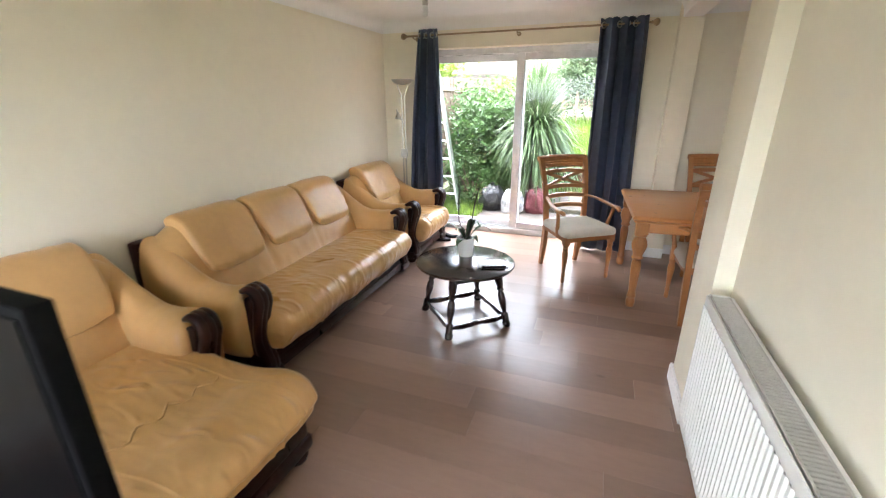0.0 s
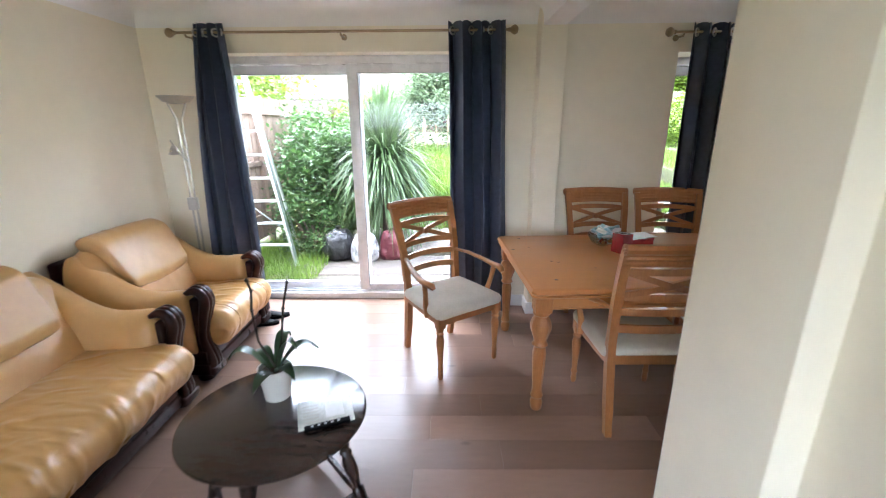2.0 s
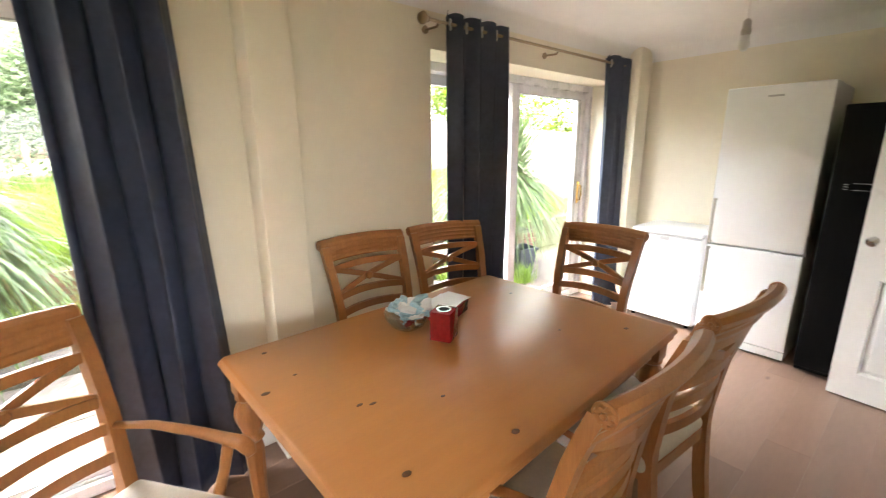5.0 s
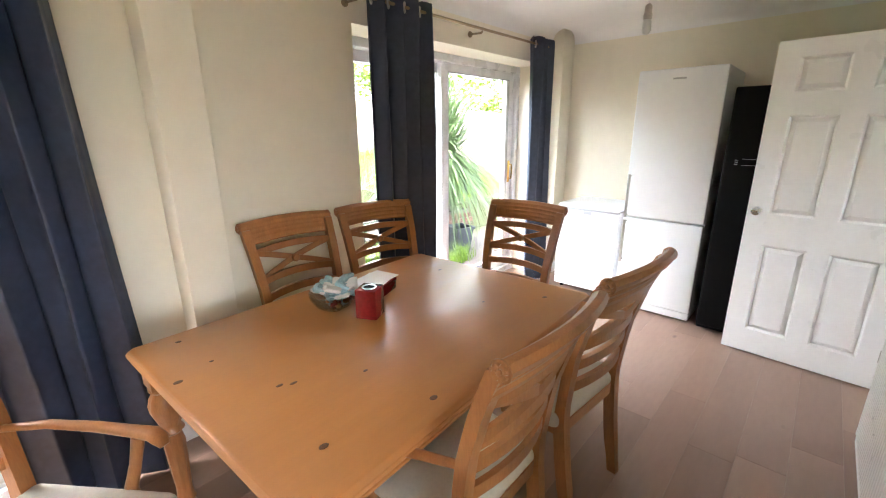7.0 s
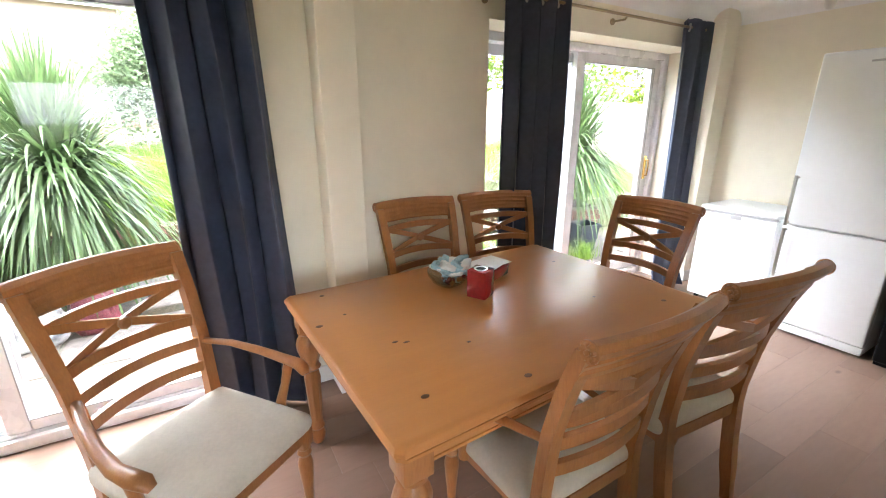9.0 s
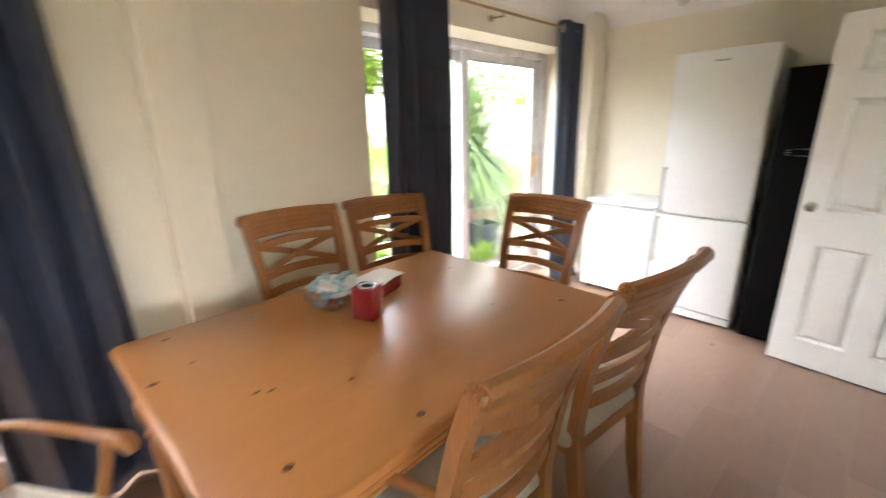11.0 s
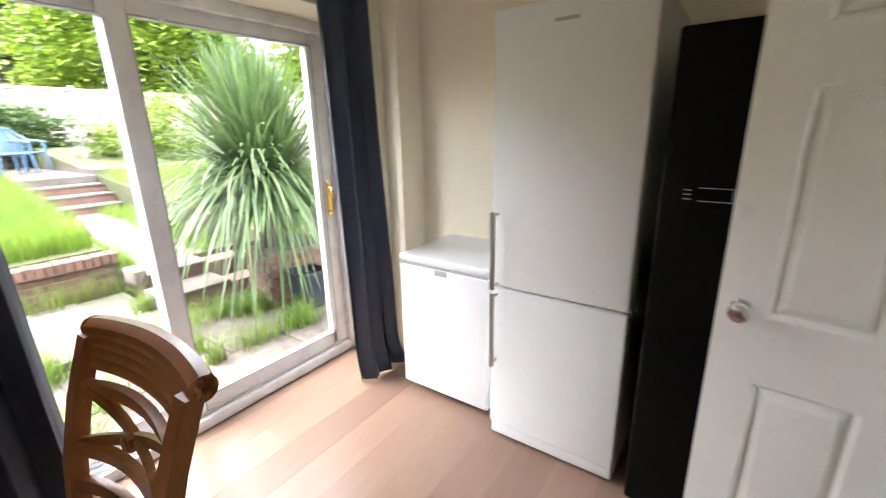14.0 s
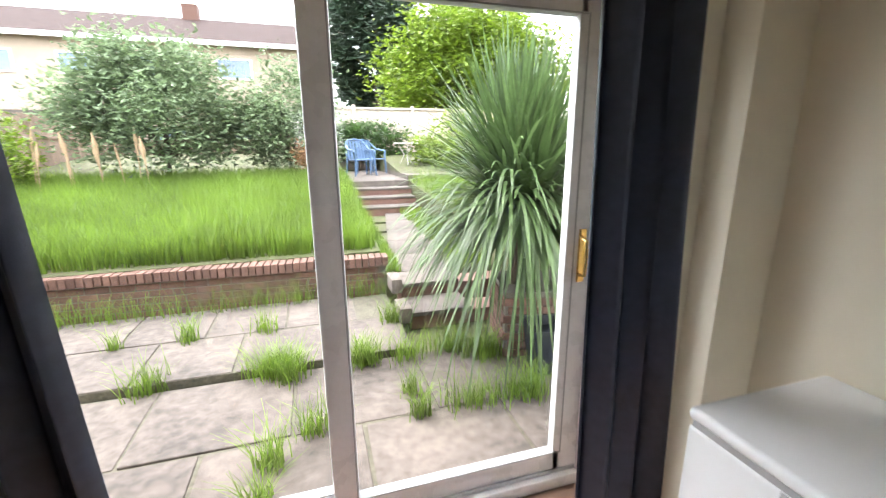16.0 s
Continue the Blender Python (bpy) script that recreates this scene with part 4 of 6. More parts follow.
    # arms sweeping down from the shoulders to the carved fronts
    for y, s in ((0.115, -1), (L - 0.115, 1)):
        secs = []
        for i in range(26):
            u = i / 25
            x = 0.08 + 0.685 * u
            top = 0.845 - 0.255 * smoothstep(-0.12, 0.62, u) + 0.012 * smoothstep(0.7, 0.9, u)
            close = math.sqrt(max(0.0, 1 - ((u - 0.86) / 0.14) ** 2)) if u > 0.86 else 1.0
            half = (0.092 + 0.030 * smoothstep(0.1, 0.7, u)) * (0.80 + 0.20 * close)
            low = 0.19
            top -= 0.03 * (1 - close)
            hh = (top - low) / 2
            ring_a = []
            for k in range(28):
                a = 2 * math.pi * k / 28
                ca, sa = math.cos(a), math.sin(a)
                w = 0.007 * noise.noise(Vector((x * 6, ca * 1.5 + y, sa * 1.5 + seed))) + 0.005 * fold(x * 0.6, sa * 0.35 + x * 0.8, seed + y)
                ring_a.append((x, y + (half + w) * math.copysign(abs(ca) ** 0.75, ca), low + hh + (hh + w) * math.copysign(abs(sa) ** 0.70, sa)))
            secs.append(ring_a)
        part("arm", strip(bmesh.new(), secs), LEATHER, root, "sloping tan leather arm", smooth=1.2)
        part("arm_post", carved_post(y - s * 0.015), MAHOG, root, "carved dark mahogany arm front", smooth=0.8)
    return root


leather_seat("sofa", 2.04, 3, pose(-2.20, 1.37, 0), "three-seat tan leather sofa with dark carved wood trim", "sofa", 0.0, 1)
leather_seat("armchair", 0.99, 1, pose(-2.20, 3.46, 0), "tan leather armchair with carved arms beside the floor lamp", "armchair", 0.0, 4)
leather_seat("armchair", 1.03, 1, pose(-2.215, 0.27, 0), "tan leather recliner armchair with extended seat", "armchair", 0.52, 8)

# television on its stand beside the recliner
tv = thing("television", "black flat television on a black stand", "television", m=pose(-0.53, 0.235, 0))
part("screen_panel", cuboid(-0.92, 0.0, 0.62, 0.0, 0.045, 1.262, 0.006), BLACKM, tv)
part("screen", cuboid(-0.90, -0.003, 0.65, -0.02, 0.0, 1.24), mat("dark_screen", (0.002, 0.002, 0.0025), 0.35, var=0.2, bump=0, spec=0.02), tv, "unlit dark screen")
part("neck", cuboid(-0.52, 0.005, 0.50, -0.40, 0.04, 0.63, 0.004), BLACKM, tv)
part("foot", cuboid(-0.70, -0.08, 0.482, -0.22, 0.08, 0.50, 0.004), BLACKM, tv)
st = thing("television_stand", "plain black television stand beside the recliner", "stand", m=pose(-0.53, 0.175, 0))
part("top", cuboid(-0.92, -0.12, 0.455, 0.0, 0.16, 0.482, 0.004), BLACKM, st)
for x in (-0.92, -0.02):
    part("side_panel", cuboid(x, -0.12, 0.0, x + 0.02, 0.16, 0.455), BLACKM, st)
part("shelf", cuboid(-0.90, -0.11, 0.2, -0.02, 0.15, 0.22), BLACKM, st)


# ---- turned and joined furniture ----
def turned(profile, x, y, segs=14, lean=(0, 0)):
    bm = lathe(bmesh.new(), profile, segs)
    for v in bm.verts:
        v.co.x += lean[0] * v.co.z
        v.co.y += lean[1] * v.co.z
    bmesh.ops.translate(bm, verts=bm.verts[:], vec=(x, y, 0))
    return bm


ct = thing("coffee_table", "round dark stained coffee table with turned legs and stretchers", "coffee table", m=pose(-0.555, 2.63, 0, 0, 0, -2))
bm = bmesh.new()
lathe(bm, [(0.335, 0.443), (0.352, 0.447), (0.358, 0.456), (0.356, 0.464), (0.348, 0.469)], 64)
bmesh.ops.scale(bm, verts=bm.verts[:], vec=(1.0, 0.97, 1.0))
part("tabletop", bm, DARKOAK, ct)
prof = [(0.016, 0.0), (0.024, 0.008), (0.026, 0.03), (0.018, 0.045), (0.022, 0.05), (0.022, 0.10), (0.013, 0.115), (0.017, 0.15), (0.024, 0.20), (0.021, 0.25), (0.013, 0.275), (0.022, 0.285), (0.016, 0.30), (0.022, 0.32), (0.026, 0.36), (0.026, 0.442)]
feet = [(0.0, -0.33), (0.33, 0.0), (0.0, 0.33), (-0.33, 0.0)]
for x, y in feet:
    part("leg", turned([(r * 1.18, z) for r, z in prof], x, y, 14, (-x * 0.65, -y * 0.65)), DARKOAK, ct)
for k in range(4):
    (x0, y0), (x1, y1) = feet[k], feet[(k + 1) % 4]
    secs = []
    f = 1 - 0.65 * 0.075
    for i in range(13):
        u = i / 12
        x, y = (x0 + (x1 - x0) * u) * f, (y0 + (y1 - y0) * u) * f
        h = 0.012 + 0.010 * abs(math.sin(2 * math.pi * u)) * (1 if 0.1 < u < 0.9 else 0)
        nx, ny = (y1 - y0) * 0.018, -(x1 - x0) * 0.018
        secs.append([(x - nx, y - ny, 0.075 - h), (x + nx, y + ny, 0.075 - h), (x + nx, y + ny, 0.092), (x - nx, y - ny, 0.092)])
    part("stretcher", strip(bmesh.new(), secs), DARKOAK, ct)
    bm = bmesh.new()
    (a0, b0), (a1, b1) = [(x * 0.74, y * 0.74) for x, y in (feet[k], feet[(k + 1) % 4])]
    strip(bm, [[(a0 * s, b0 * s, 0.375), (a1 * s, b1 * s, 0.375), (a1 * s, b1 * s, 0.442), (a0 * s, b0 * s, 0.442)] for s in (0.97, 1.03)])
    part("apron", bm, DARKOAK, ct)

pot = thing("orchid", "flowerless orchid in a white ceramic pot on the coffee table", "potted plant", m=pose(-0.585, 2.735, 0.469) @ Matrix.Diagonal((1.14, 1.14, 1.14, 1)))
bm = lathe(bmesh.new(), [(0.042, 0.0), (0.046, 0.004), (0.056, 0.10), (0.060, 0.118), (0.060, 0.125), (0.054, 0.125), (0.050, 0.105), (0.010, 0.10)], 28)
part("pot", bm, POTM, pot)
bm = lathe(bmesh.new(), [(0.051, 0.100), (0.052, 0.108), (0.01, 0.113)], 20)
part("compost", bm, BARK, pot)
for a, ln, up in ((20, 0.22, 0.10), (75, 0.15, 0.12), (140, 0.17, 0.07), (200, 0.20, 0.11), (255, 0.16, 0.03), (320, 0.19, 0.06), (350, 0.13, 0.13)):
    secs = []
    ca, sa = math.cos(radians(a)), math.sin(radians(a))
    for i in range(9):
        u = i / 8
        r, z = 0.012 + 0.66 * ln * u, 0.105 + 1.1 * up * math.sin(math.pi * 0.62 * u) * 1.1 - 0.05 * u * u
        w = 0.024 * math.sin(math.pi * (0.12 + 0.86 * u)) + 0.001
        c = Vector((ca * r, sa * r, z))
        s = Vector((-sa, ca, 0)) * w
        secs.append([c + s + Vector((0, 0, 0.006)), c - Vector((0, 0, 0.002)), c - s + Vector((0, 0, 0.006)), c + Vector((0, 0, 0.002))])
    part("leaf", strip(bmesh.new(), secs), ORCHID, pot, smooth=1.0)
for pts in ([(0.01, 0, 0.11), (-0.05, 0.01, 0.22), (-0.06, 0.015, 0.34), (-0.045, 0.0, 0.42), (-0.05, -0.01, 0.46)], [(0.0, 0.01, 0.11), (0.03, 0.02, 0.22), (0.045, 0.03, 0.34), (0.07, 0.03, 0.44)]):
    bm = tube(bmesh.new(), pts, 0.0042, 6)
    for p in pts[2:]:
        lathe(bm, [(0.001, -0.010), (0.008, 0), (0.001, 0.010)], 6, Matrix.Translation(p))
    part("flower_stem", bm, STEM, pot)

mag = thing("magazine", "pale printed magazine lying on the coffee table", "magazine", m=pose(-0.355, 2.63, 0.470, 0, 0, 20))
part("paper_block", cuboid(-0.105, -0.085, 0, 0.105, 0.085, 0.006, 0.001), PAGE, mag)
part("picture", cuboid(0.0, -0.045, 0.006, 0.07, 0.045, 0.0066), POTM, mag, "white printed panel")
for k in range(6):
    part("text_bar", cuboid(-0.085, -0.055 + k * 0.02, 0.006, -0.025, -0.048 + k * 0.02, 0.0064), GRILLE, mag, "grey line of print")
rm = thing("remote_control", "slim black remote control on the magazine", "remote control", m=pose(-0.322, 2.545, 0.4765, 0, 0, 22))
part("body", cuboid(-0.085, -0.013, 0, 0.085, 0.013, 0.012, 0.004), BLACKM, rm)
for k in range(5):
    part("button", cuboid(-0.06 + k * 0.024, -0.005, 0.012, -0.05 + k * 0.024, 0.005, 0.0132, 0.0005, 1), APPLG, rm)

for k, (px, py, rz) in enumerate(((-1.36, 4.46, -68), (-1.40, 4.33, -80))):
    sh = thing("shoe", "black leather shoe on the floor beside the armchair", "shoe", "pair of shoes", pose(px, py, 0, 0, 0, rz))
    secs = []
    for i in range(9):
        u = i / 8
        y = -0.12 + 0.25 * u
        w = 0.034 + 0.012 * math.sin(math.pi * min(1, 0.3 + u * 0.75)) - 0.026 * max(0, u - 0.75) / 0.25
        top = 0.082 - 0.05 * min(1, max(0, u - 0.25) / 0.5)
        secs.append([(w * math.cos(a), y, 0.018 + (top - 0.018) * (0.5 + 0.5 * math.sin(a))) for a in (2 * math.pi * q / 12 for q in range(12))])
    part("upper", strip(bmesh.new(), secs), BLACKG, sh, smooth=1.0)
    part("sole", strip(bmesh.new(), [[(-w, y, 0.0), (w, y, 0.0), (w, y, 0.02), (-w, y, 0.02)] for y, w in ((-0.125, 0.03), (-0.06, 0.038), (0.04, 0.042), (0.10, 0.034), (0.135, 0.012))]), BLACKM, sh)

# floor lamp in the corner
fl = thing("floor_lamp", "tall nickel uplighter floor lamp with reading arm", "floor lamp", m=pose(-1.93, 4.56, 0))
part("base", lathe(bmesh.new(), [(0.13, 0), (0.135, 0.008), (0.12, 0.022), (0.02, 0.03)], 28), NICKEL, fl)
bm = tube(bmesh.new(), [(-0.018, 0, 0.028), (-0.018, 0, 1.55), (-0.02, 0, 1.62), (-0.07, 0, 1.74)], 0.008, 8)
part("pole", bm, NICKEL, fl)
bm = tube(bmesh.new(), [(0.018, 0, 0.028), (0.018, 0, 1.55), (0.02, 0, 1.62), (0.07, 0, 1.74)], 0.008, 8)
part("pole", bm, NICKEL, fl)
part("dimmer", cuboid(-0.035, -0.03, 0.92, 0.035, 0.012, 1.02, 0.006), GRILLE, fl, "grey dimmer box")
bm = lathe(bmesh.new(), [(0.03, 1.735), (0.09, 1.75), (0.125, 1.785), (0.128, 1.79), (0.118, 1.788), (0.08, 1.76), (0.01, 1.748)], 32)
part("shade", bm, GRILLE, fl, "grey metal uplighter bowl")
bm = tube(bmesh.new(), [(0.018, 0, 1.30), (-0.05, -0.04, 1.40), (-0.06, -0.06, 1.47), (-0.02, -0.09, 1.43)], 0.006, 8)
part("reading_arm", bm, NICKEL, fl)
bm = lathe(bmesh.new(), [(0.014, 0.03), (0.03, 0.0), (0.04, -0.035), (0.036, -0.035), (0.01, 0.01)], 16, Matrix.Translation((-0.02, -0.10, 1.40)))
part("reading_shade", bm, NICKEL, fl)

# ---- dining set ----
dt = thing("dining_table", "honey pine dining table with moulded edge and fluted turned legs", "dining table", m=pose(1.315, 3.79, 0, 0, 0, 2.95))
W, D = 1.56, 1.11


def clipped(w, d, z, c):
    x, y = w / 2, d / 2
    return [(-x + c, -y, z), (x - c, -y, z), (x, -y + c, z), (x, y - c, z), (x - c, y, z), (-x + c, y, z), (-x, y - c, z), (-x, -y + c, z)]


bm = strip(bmesh.new(), [clipped(W - 2 * i, D - 2 * i, z, 0.020) for i, z in ((0.036, 0.698), (0.016, 0.701), (0.008, 0.709), (0.010, 0.716), (0.020, 0.719), (0.008, 0.723), (0.0, 0.732), (0.001, 0.742), (0.007, 0.751), (0.015, 0.755))])
part("tabletop", bm, PINE, dt, "honey pine tabletop with dark knots", smooth=0.5)
for y in (-D / 2 + 0.075, D / 2 - 0.075):
    bm = cuboid(-W / 2 + 0.10, y - 0.011, 0.62, W / 2 - 0.10, y + 0.011, 0.716, 0.003)
    box(bm, -W / 2 + 0.10, y - 0.016, 0.62, W / 2 - 0.10, y + 0.016, 0.632, 0.003)
    part("apron", bm, PINE, dt)
for x in (-W / 2 + 0.075, W / 2 - 0.075):
    bm = cuboid(x - 0.011, -D / 2 + 0.10, 0.62, x + 0.011, D / 2 - 0.10, 0.716, 0.003)
    box(bm, x - 0.016, -D / 2 + 0.10, 0.62, x + 0.016, D / 2 - 0.10, 0.632, 0.003)
    part("apron", bm, PINE, dt)


def fluted_leg(x, y):
    prof = [(0.026, 0.0), (0.032, 0.01), (0.036, 0.05), (0.028, 0.075), (0.036, 0.09), (0.03, 0.11), (0.028, 0.14), (0.034, 0.26), (0.038, 0.36), (0.03, 0.40), (0.044, 0.415), (0.034, 0.435), (0.042, 0.46), (0.056, 0.50), (0.058, 0.53), (0.050, 0.56), (0.036, 0.585), (0.046, 0.595), (0.046, 0.612)]
    bm = bmesh.new()
    segs = 32
    rings = []
    for r, z in prof:
        ring = []
        for k in range(segs):
            a = 2 * math.pi * k / segs
            f = 1 - (0.10 * (1 + math.cos(8 * a)) / 2 if 0.12 < z < 0.39 or 0.44 < z < 0.58 else 0)
            ring.append(bm.verts.new((x + r * f * math.cos(a), y + r * f * math.sin(a), z)))
        rings.append(ring)
    for a, b in zip(rings, rings[1:]):
        for k in range(segs):
            bm.faces.new((a[k], a[(k + 1) % segs], b[(k + 1) % segs], b[k]))
    bm.faces.new(rings[0][::-1])
    bm.faces.new(rings[-1])
    box(bm, x - 0.045, y - 0.045, 0.61, x + 0.045, y + 0.045, 0.716, 0.004)
    return bm


for x in (-W / 2 + 0.075, W / 2 - 0.075):
    for y in (-D / 2 + 0.075, D / 2 - 0.075):
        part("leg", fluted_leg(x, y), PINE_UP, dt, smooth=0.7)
rk = random.Random(5)
for x, y, r in ((1.043, 3.288, 0.011), (0.723, 3.357, 0.010), (0.574, 3.932, 0.011), (0.69, 3.985, 0.008), (0.775, 3.68, 0.008), (0.81, 3.66, 0.009), (1.93, 3.42, 0.012), (1.0, 3.55, 0.007), (1.70, 3.60, 0.008), (0.66, 4.22, 0.010), (1.55, 4.15, 0.008), (1.90, 4.05, 0.009)):
    p = dt.matrix_basis.inverted() @ Vector((x, y, 0))
    bm = lathe(bmesh.new(), [(r, 0.7552), (r * 0.85, 0.7556), (r * 0.3, 0.7557)], 10)
    bmesh.ops.scale(bm, verts=bm.verts[:], vec=(rk.uniform(0.9, 1.5), rk.uniform(0.7, 1.0), 1))
    bmesh.ops.translate(bm, verts=bm.verts[:], vec=(p.x, p.y, 0))
    part("knot", bm, KNOT, dt, "dark knot in the pine")


def rail_point(x, z):
    """Where the leaning back stands at the height z."""
    pts = ((0.0, -0.275, 0.192), (0.25, -0.235, 0.196), (0.46, -0.215, 0.202), (0.72, -0.245, 0.212), (0.90, -0.295, 0.224), (1.03, -0.345, 0.232))
    for (za, ya, wa), (zb, yb, wb) in zip(pts, pts[1:]):
        if z <= zb:
            u = (z - za) / (zb - za)
            return Vector(((wa + (wb - wa) * u) * x, ya + (yb - ya) * u, z))
    return Vector((pts[-1][2] * x, pts[-1][1], z))


def dining_chair(arms):
    name = "dining_armchair" if arms else "dining_chair"
    label = "honey pine carver chair with cross back and oatmeal seat" if arms else "honey pine cross-back dining chair with oatmeal seat"
    root = thing(name, label, "chair", "chairs round the table")
    for s in (-1, 1):
        secs = []
        for i in range(15):
            z = 1.03 * i / 14
            p = rail_point(s, z)
            w, d = (0.020, 0.024) if z < 0.5 else (0.021, 0.019)
            if z < 0.08:
                w, d = 0.017, 0.020
            secs.append([(p.x - w, p.y - d, z), (p.x + w, p.y - d, z), (p.x + w, p.y + d, z), (p.x - w, p.y + d, z)])
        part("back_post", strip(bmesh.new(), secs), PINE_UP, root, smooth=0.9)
    # crest: a bowed board with flutes on its face and a roll turned over its back
    outline = []
    for k in range(13):
        outline.append((0.012 + (0.0, 0.0035, 0.0)[k % 3], 0.950 + 0.0075 * k))
    for k in range(11):
        a = radians(20 + 25 * k)
        r = 0.026 - 0.002 * (k % 2)
        outline.append((-0.012 + r * math.cos(a), 1.038 + r * math.sin(a)))
    outline += [(-0.008, 1.000), (-0.013, 0.990), (-0.009, 0.978), (-0.013, 0.966), (-0.010, 0.950)]
    secs = []
    for i in range(17):
        u = i / 16
        x = -0.248 + 0.496 * u
        k = 4 * u * (1 - u)
        secs.append([(x, -0.338 - 0.034 * k + y - 0.28 * (z - 1.0), z + 0.008 * k) for y, z in outline])
    part("crest_rail", strip(bmesh.new(), secs), PINE_UP, root, "fluted crest rail with a rolled top", smooth=0.35)
    for s in (-1, 1):
        bm = bmesh.new()
        mm = Matrix.Translation((s * 0.248, -0.361, 1.038)) @ Matrix.Rotation(s * math.pi / 2, 4, "Y")
        rings = []
        for r, z, f in ((0.027, 0, 0), (0.027, 0.005, 0), (0.022, 0.006, 0.2), (0.019, 0.012, 0.25), (0.012, 0.011, 0.3), (0.007, 0.007, 0.1), (0.006, 0.013, 0), (0.002, 0.015, 0)):
            rings.append([bm.verts.new(mm @ Vector((r * (1 - f * (k % 4 == 0)) * math.cos(math.pi * k / 16), r * (1 - f * (k % 4 == 0)) * math.sin(math.pi * k / 16), z))) for k in range(32)])
        for r0, r1 in zip(rings, rings[1:]):
            for k in range(32):
                bm.faces.new((r0[k], r0[(k + 1) % 32], r1[(k + 1) % 32], r1[k]))
        bm.faces.new(rings[0][::-1])
        bm.faces.new(rings[-1])
        part("rosette", bm, PINE_UP, root, "carved rosette")
    for z, wd in ((0.915, 0.034), (0.775, 0.036), (0.690, 0.038), (0.595, 0.040)):
        bm = slat(bmesh.new(), (rail_point(-1, z) + Vector((0.012, 0, 0)), rail_point(1, z) - Vector((0.012, 0, 0))), wd, 0.019, 0.036, 11, 0.010)
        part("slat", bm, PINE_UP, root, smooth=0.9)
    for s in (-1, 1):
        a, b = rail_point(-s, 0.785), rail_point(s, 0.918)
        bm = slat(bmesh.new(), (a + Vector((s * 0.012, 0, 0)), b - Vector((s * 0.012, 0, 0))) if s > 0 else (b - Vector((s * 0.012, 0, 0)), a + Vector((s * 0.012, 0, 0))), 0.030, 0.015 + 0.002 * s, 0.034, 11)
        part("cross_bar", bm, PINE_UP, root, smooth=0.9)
    bm = lathe(bmesh.new(), [(0.015, -0.014), (0.022, -0.008), (0.022, 0.008), (0.015, 0.014)], 8, Matrix.Translation((0, -0.304, 0.848)) @ Matrix.Rotation(math.pi / 2, 4, "X"))
    part("boss", bm, PINE_UP, root)
    # seat frame and cushion
    secs = [[(-0.215, -0.225, z), (0.215, -0.225, z), (0.25, 0.235, z), (-0.25, 0.235, z)] for z in (0.385, 0.435)]
    part("seat_frame", strip(bmesh.new(), secs), PINE_UP, root)
    b = pillow(0.52, 0.47, 0.075, 16, 0.035, 0.001, 6, 1, 0.35, lambda p: Vector((p.x * (0.93 + 0.16 * (p.y + 0.235)), p.y, p.z)))
    bmesh.ops.translate(b, verts=b.verts[:], vec=(0, 0.012, 0.452))
    part("seat", b, SEATF, root, "oatmeal upholstered seat", smooth=1.2)
    prof = [(0.014, 0.0), (0.018, 0.02), (0.016, 0.06), (0.021, 0.075), (0.015, 0.09), (0.019, 0.16), (0.027, 0.25), (0.028, 0.28), (0.02, 0.31), (0.027, 0.325), (0.021, 0.34), (0.027, 0.35), (0.028, 0.386)]
    for s in (-1, 1):
        bm = turned(prof, s * 0.225, 0.21, 14)
        box(bm, s * 0.225 - 0.026, 0.184, 0.36, s * 0.225 + 0.026, 0.236, 0.43, 0.003)
        part("front_leg", bm, PINE_UP, root, "turned front leg")
    if arms:
        for s in (-1, 1):
            pts = [(s * 0.208, -0.225, 0.695), (s * 0.245, -0.12, 0.690), (s * 0.275, 0.0, 0.668), (s * 0.288, 0.10, 0.652), (s * 0.285, 0.17, 0.652), (s * 0.275, 0.20, 0.645), (s * 0.270, 0.215, 0.628)]
            bm = tube(bmesh.new(), pts, [0.014, 0.016, 0.019, 0.022, 0.026, 0.024, 0.014], 12, 0.72)
            part("arm", bm, PINE_UP, root, "curved wooden arm", smooth=1.0)
            bm = tube(bmesh.new(), [(s * 0.245, 0.10, 0.40), (s * 0.252, 0.09, 0.48), (s * 0.265, 0.11, 0.56), (s * 0.278, 0.125, 0.645)], [0.022, 0.019, 0.016, 0.018], 10)
            part("arm_post", bm, PINE_UP, root, smooth=1.0)
    return root


chair_a = dining_chair(False)
chair_a.matrix_basis = pose(1.79, 3.33, 0, 0, 0, -5)
for px, py, rz in ((1.345, 4.285, 180), (1.85, 4.26, 170), (2.18, 3.885, 92)):
    copy_thing(chair_a, pose(px, py, 0, 0, 0, rz))
chair_b = dining_chair(True)
chair_b.matrix_basis = pose(0.148, 3.86, 0, 0, 0, -145)
copy_thing(chair_b, pose(1.155, 3.335, 0, 0, 0, 0.5))

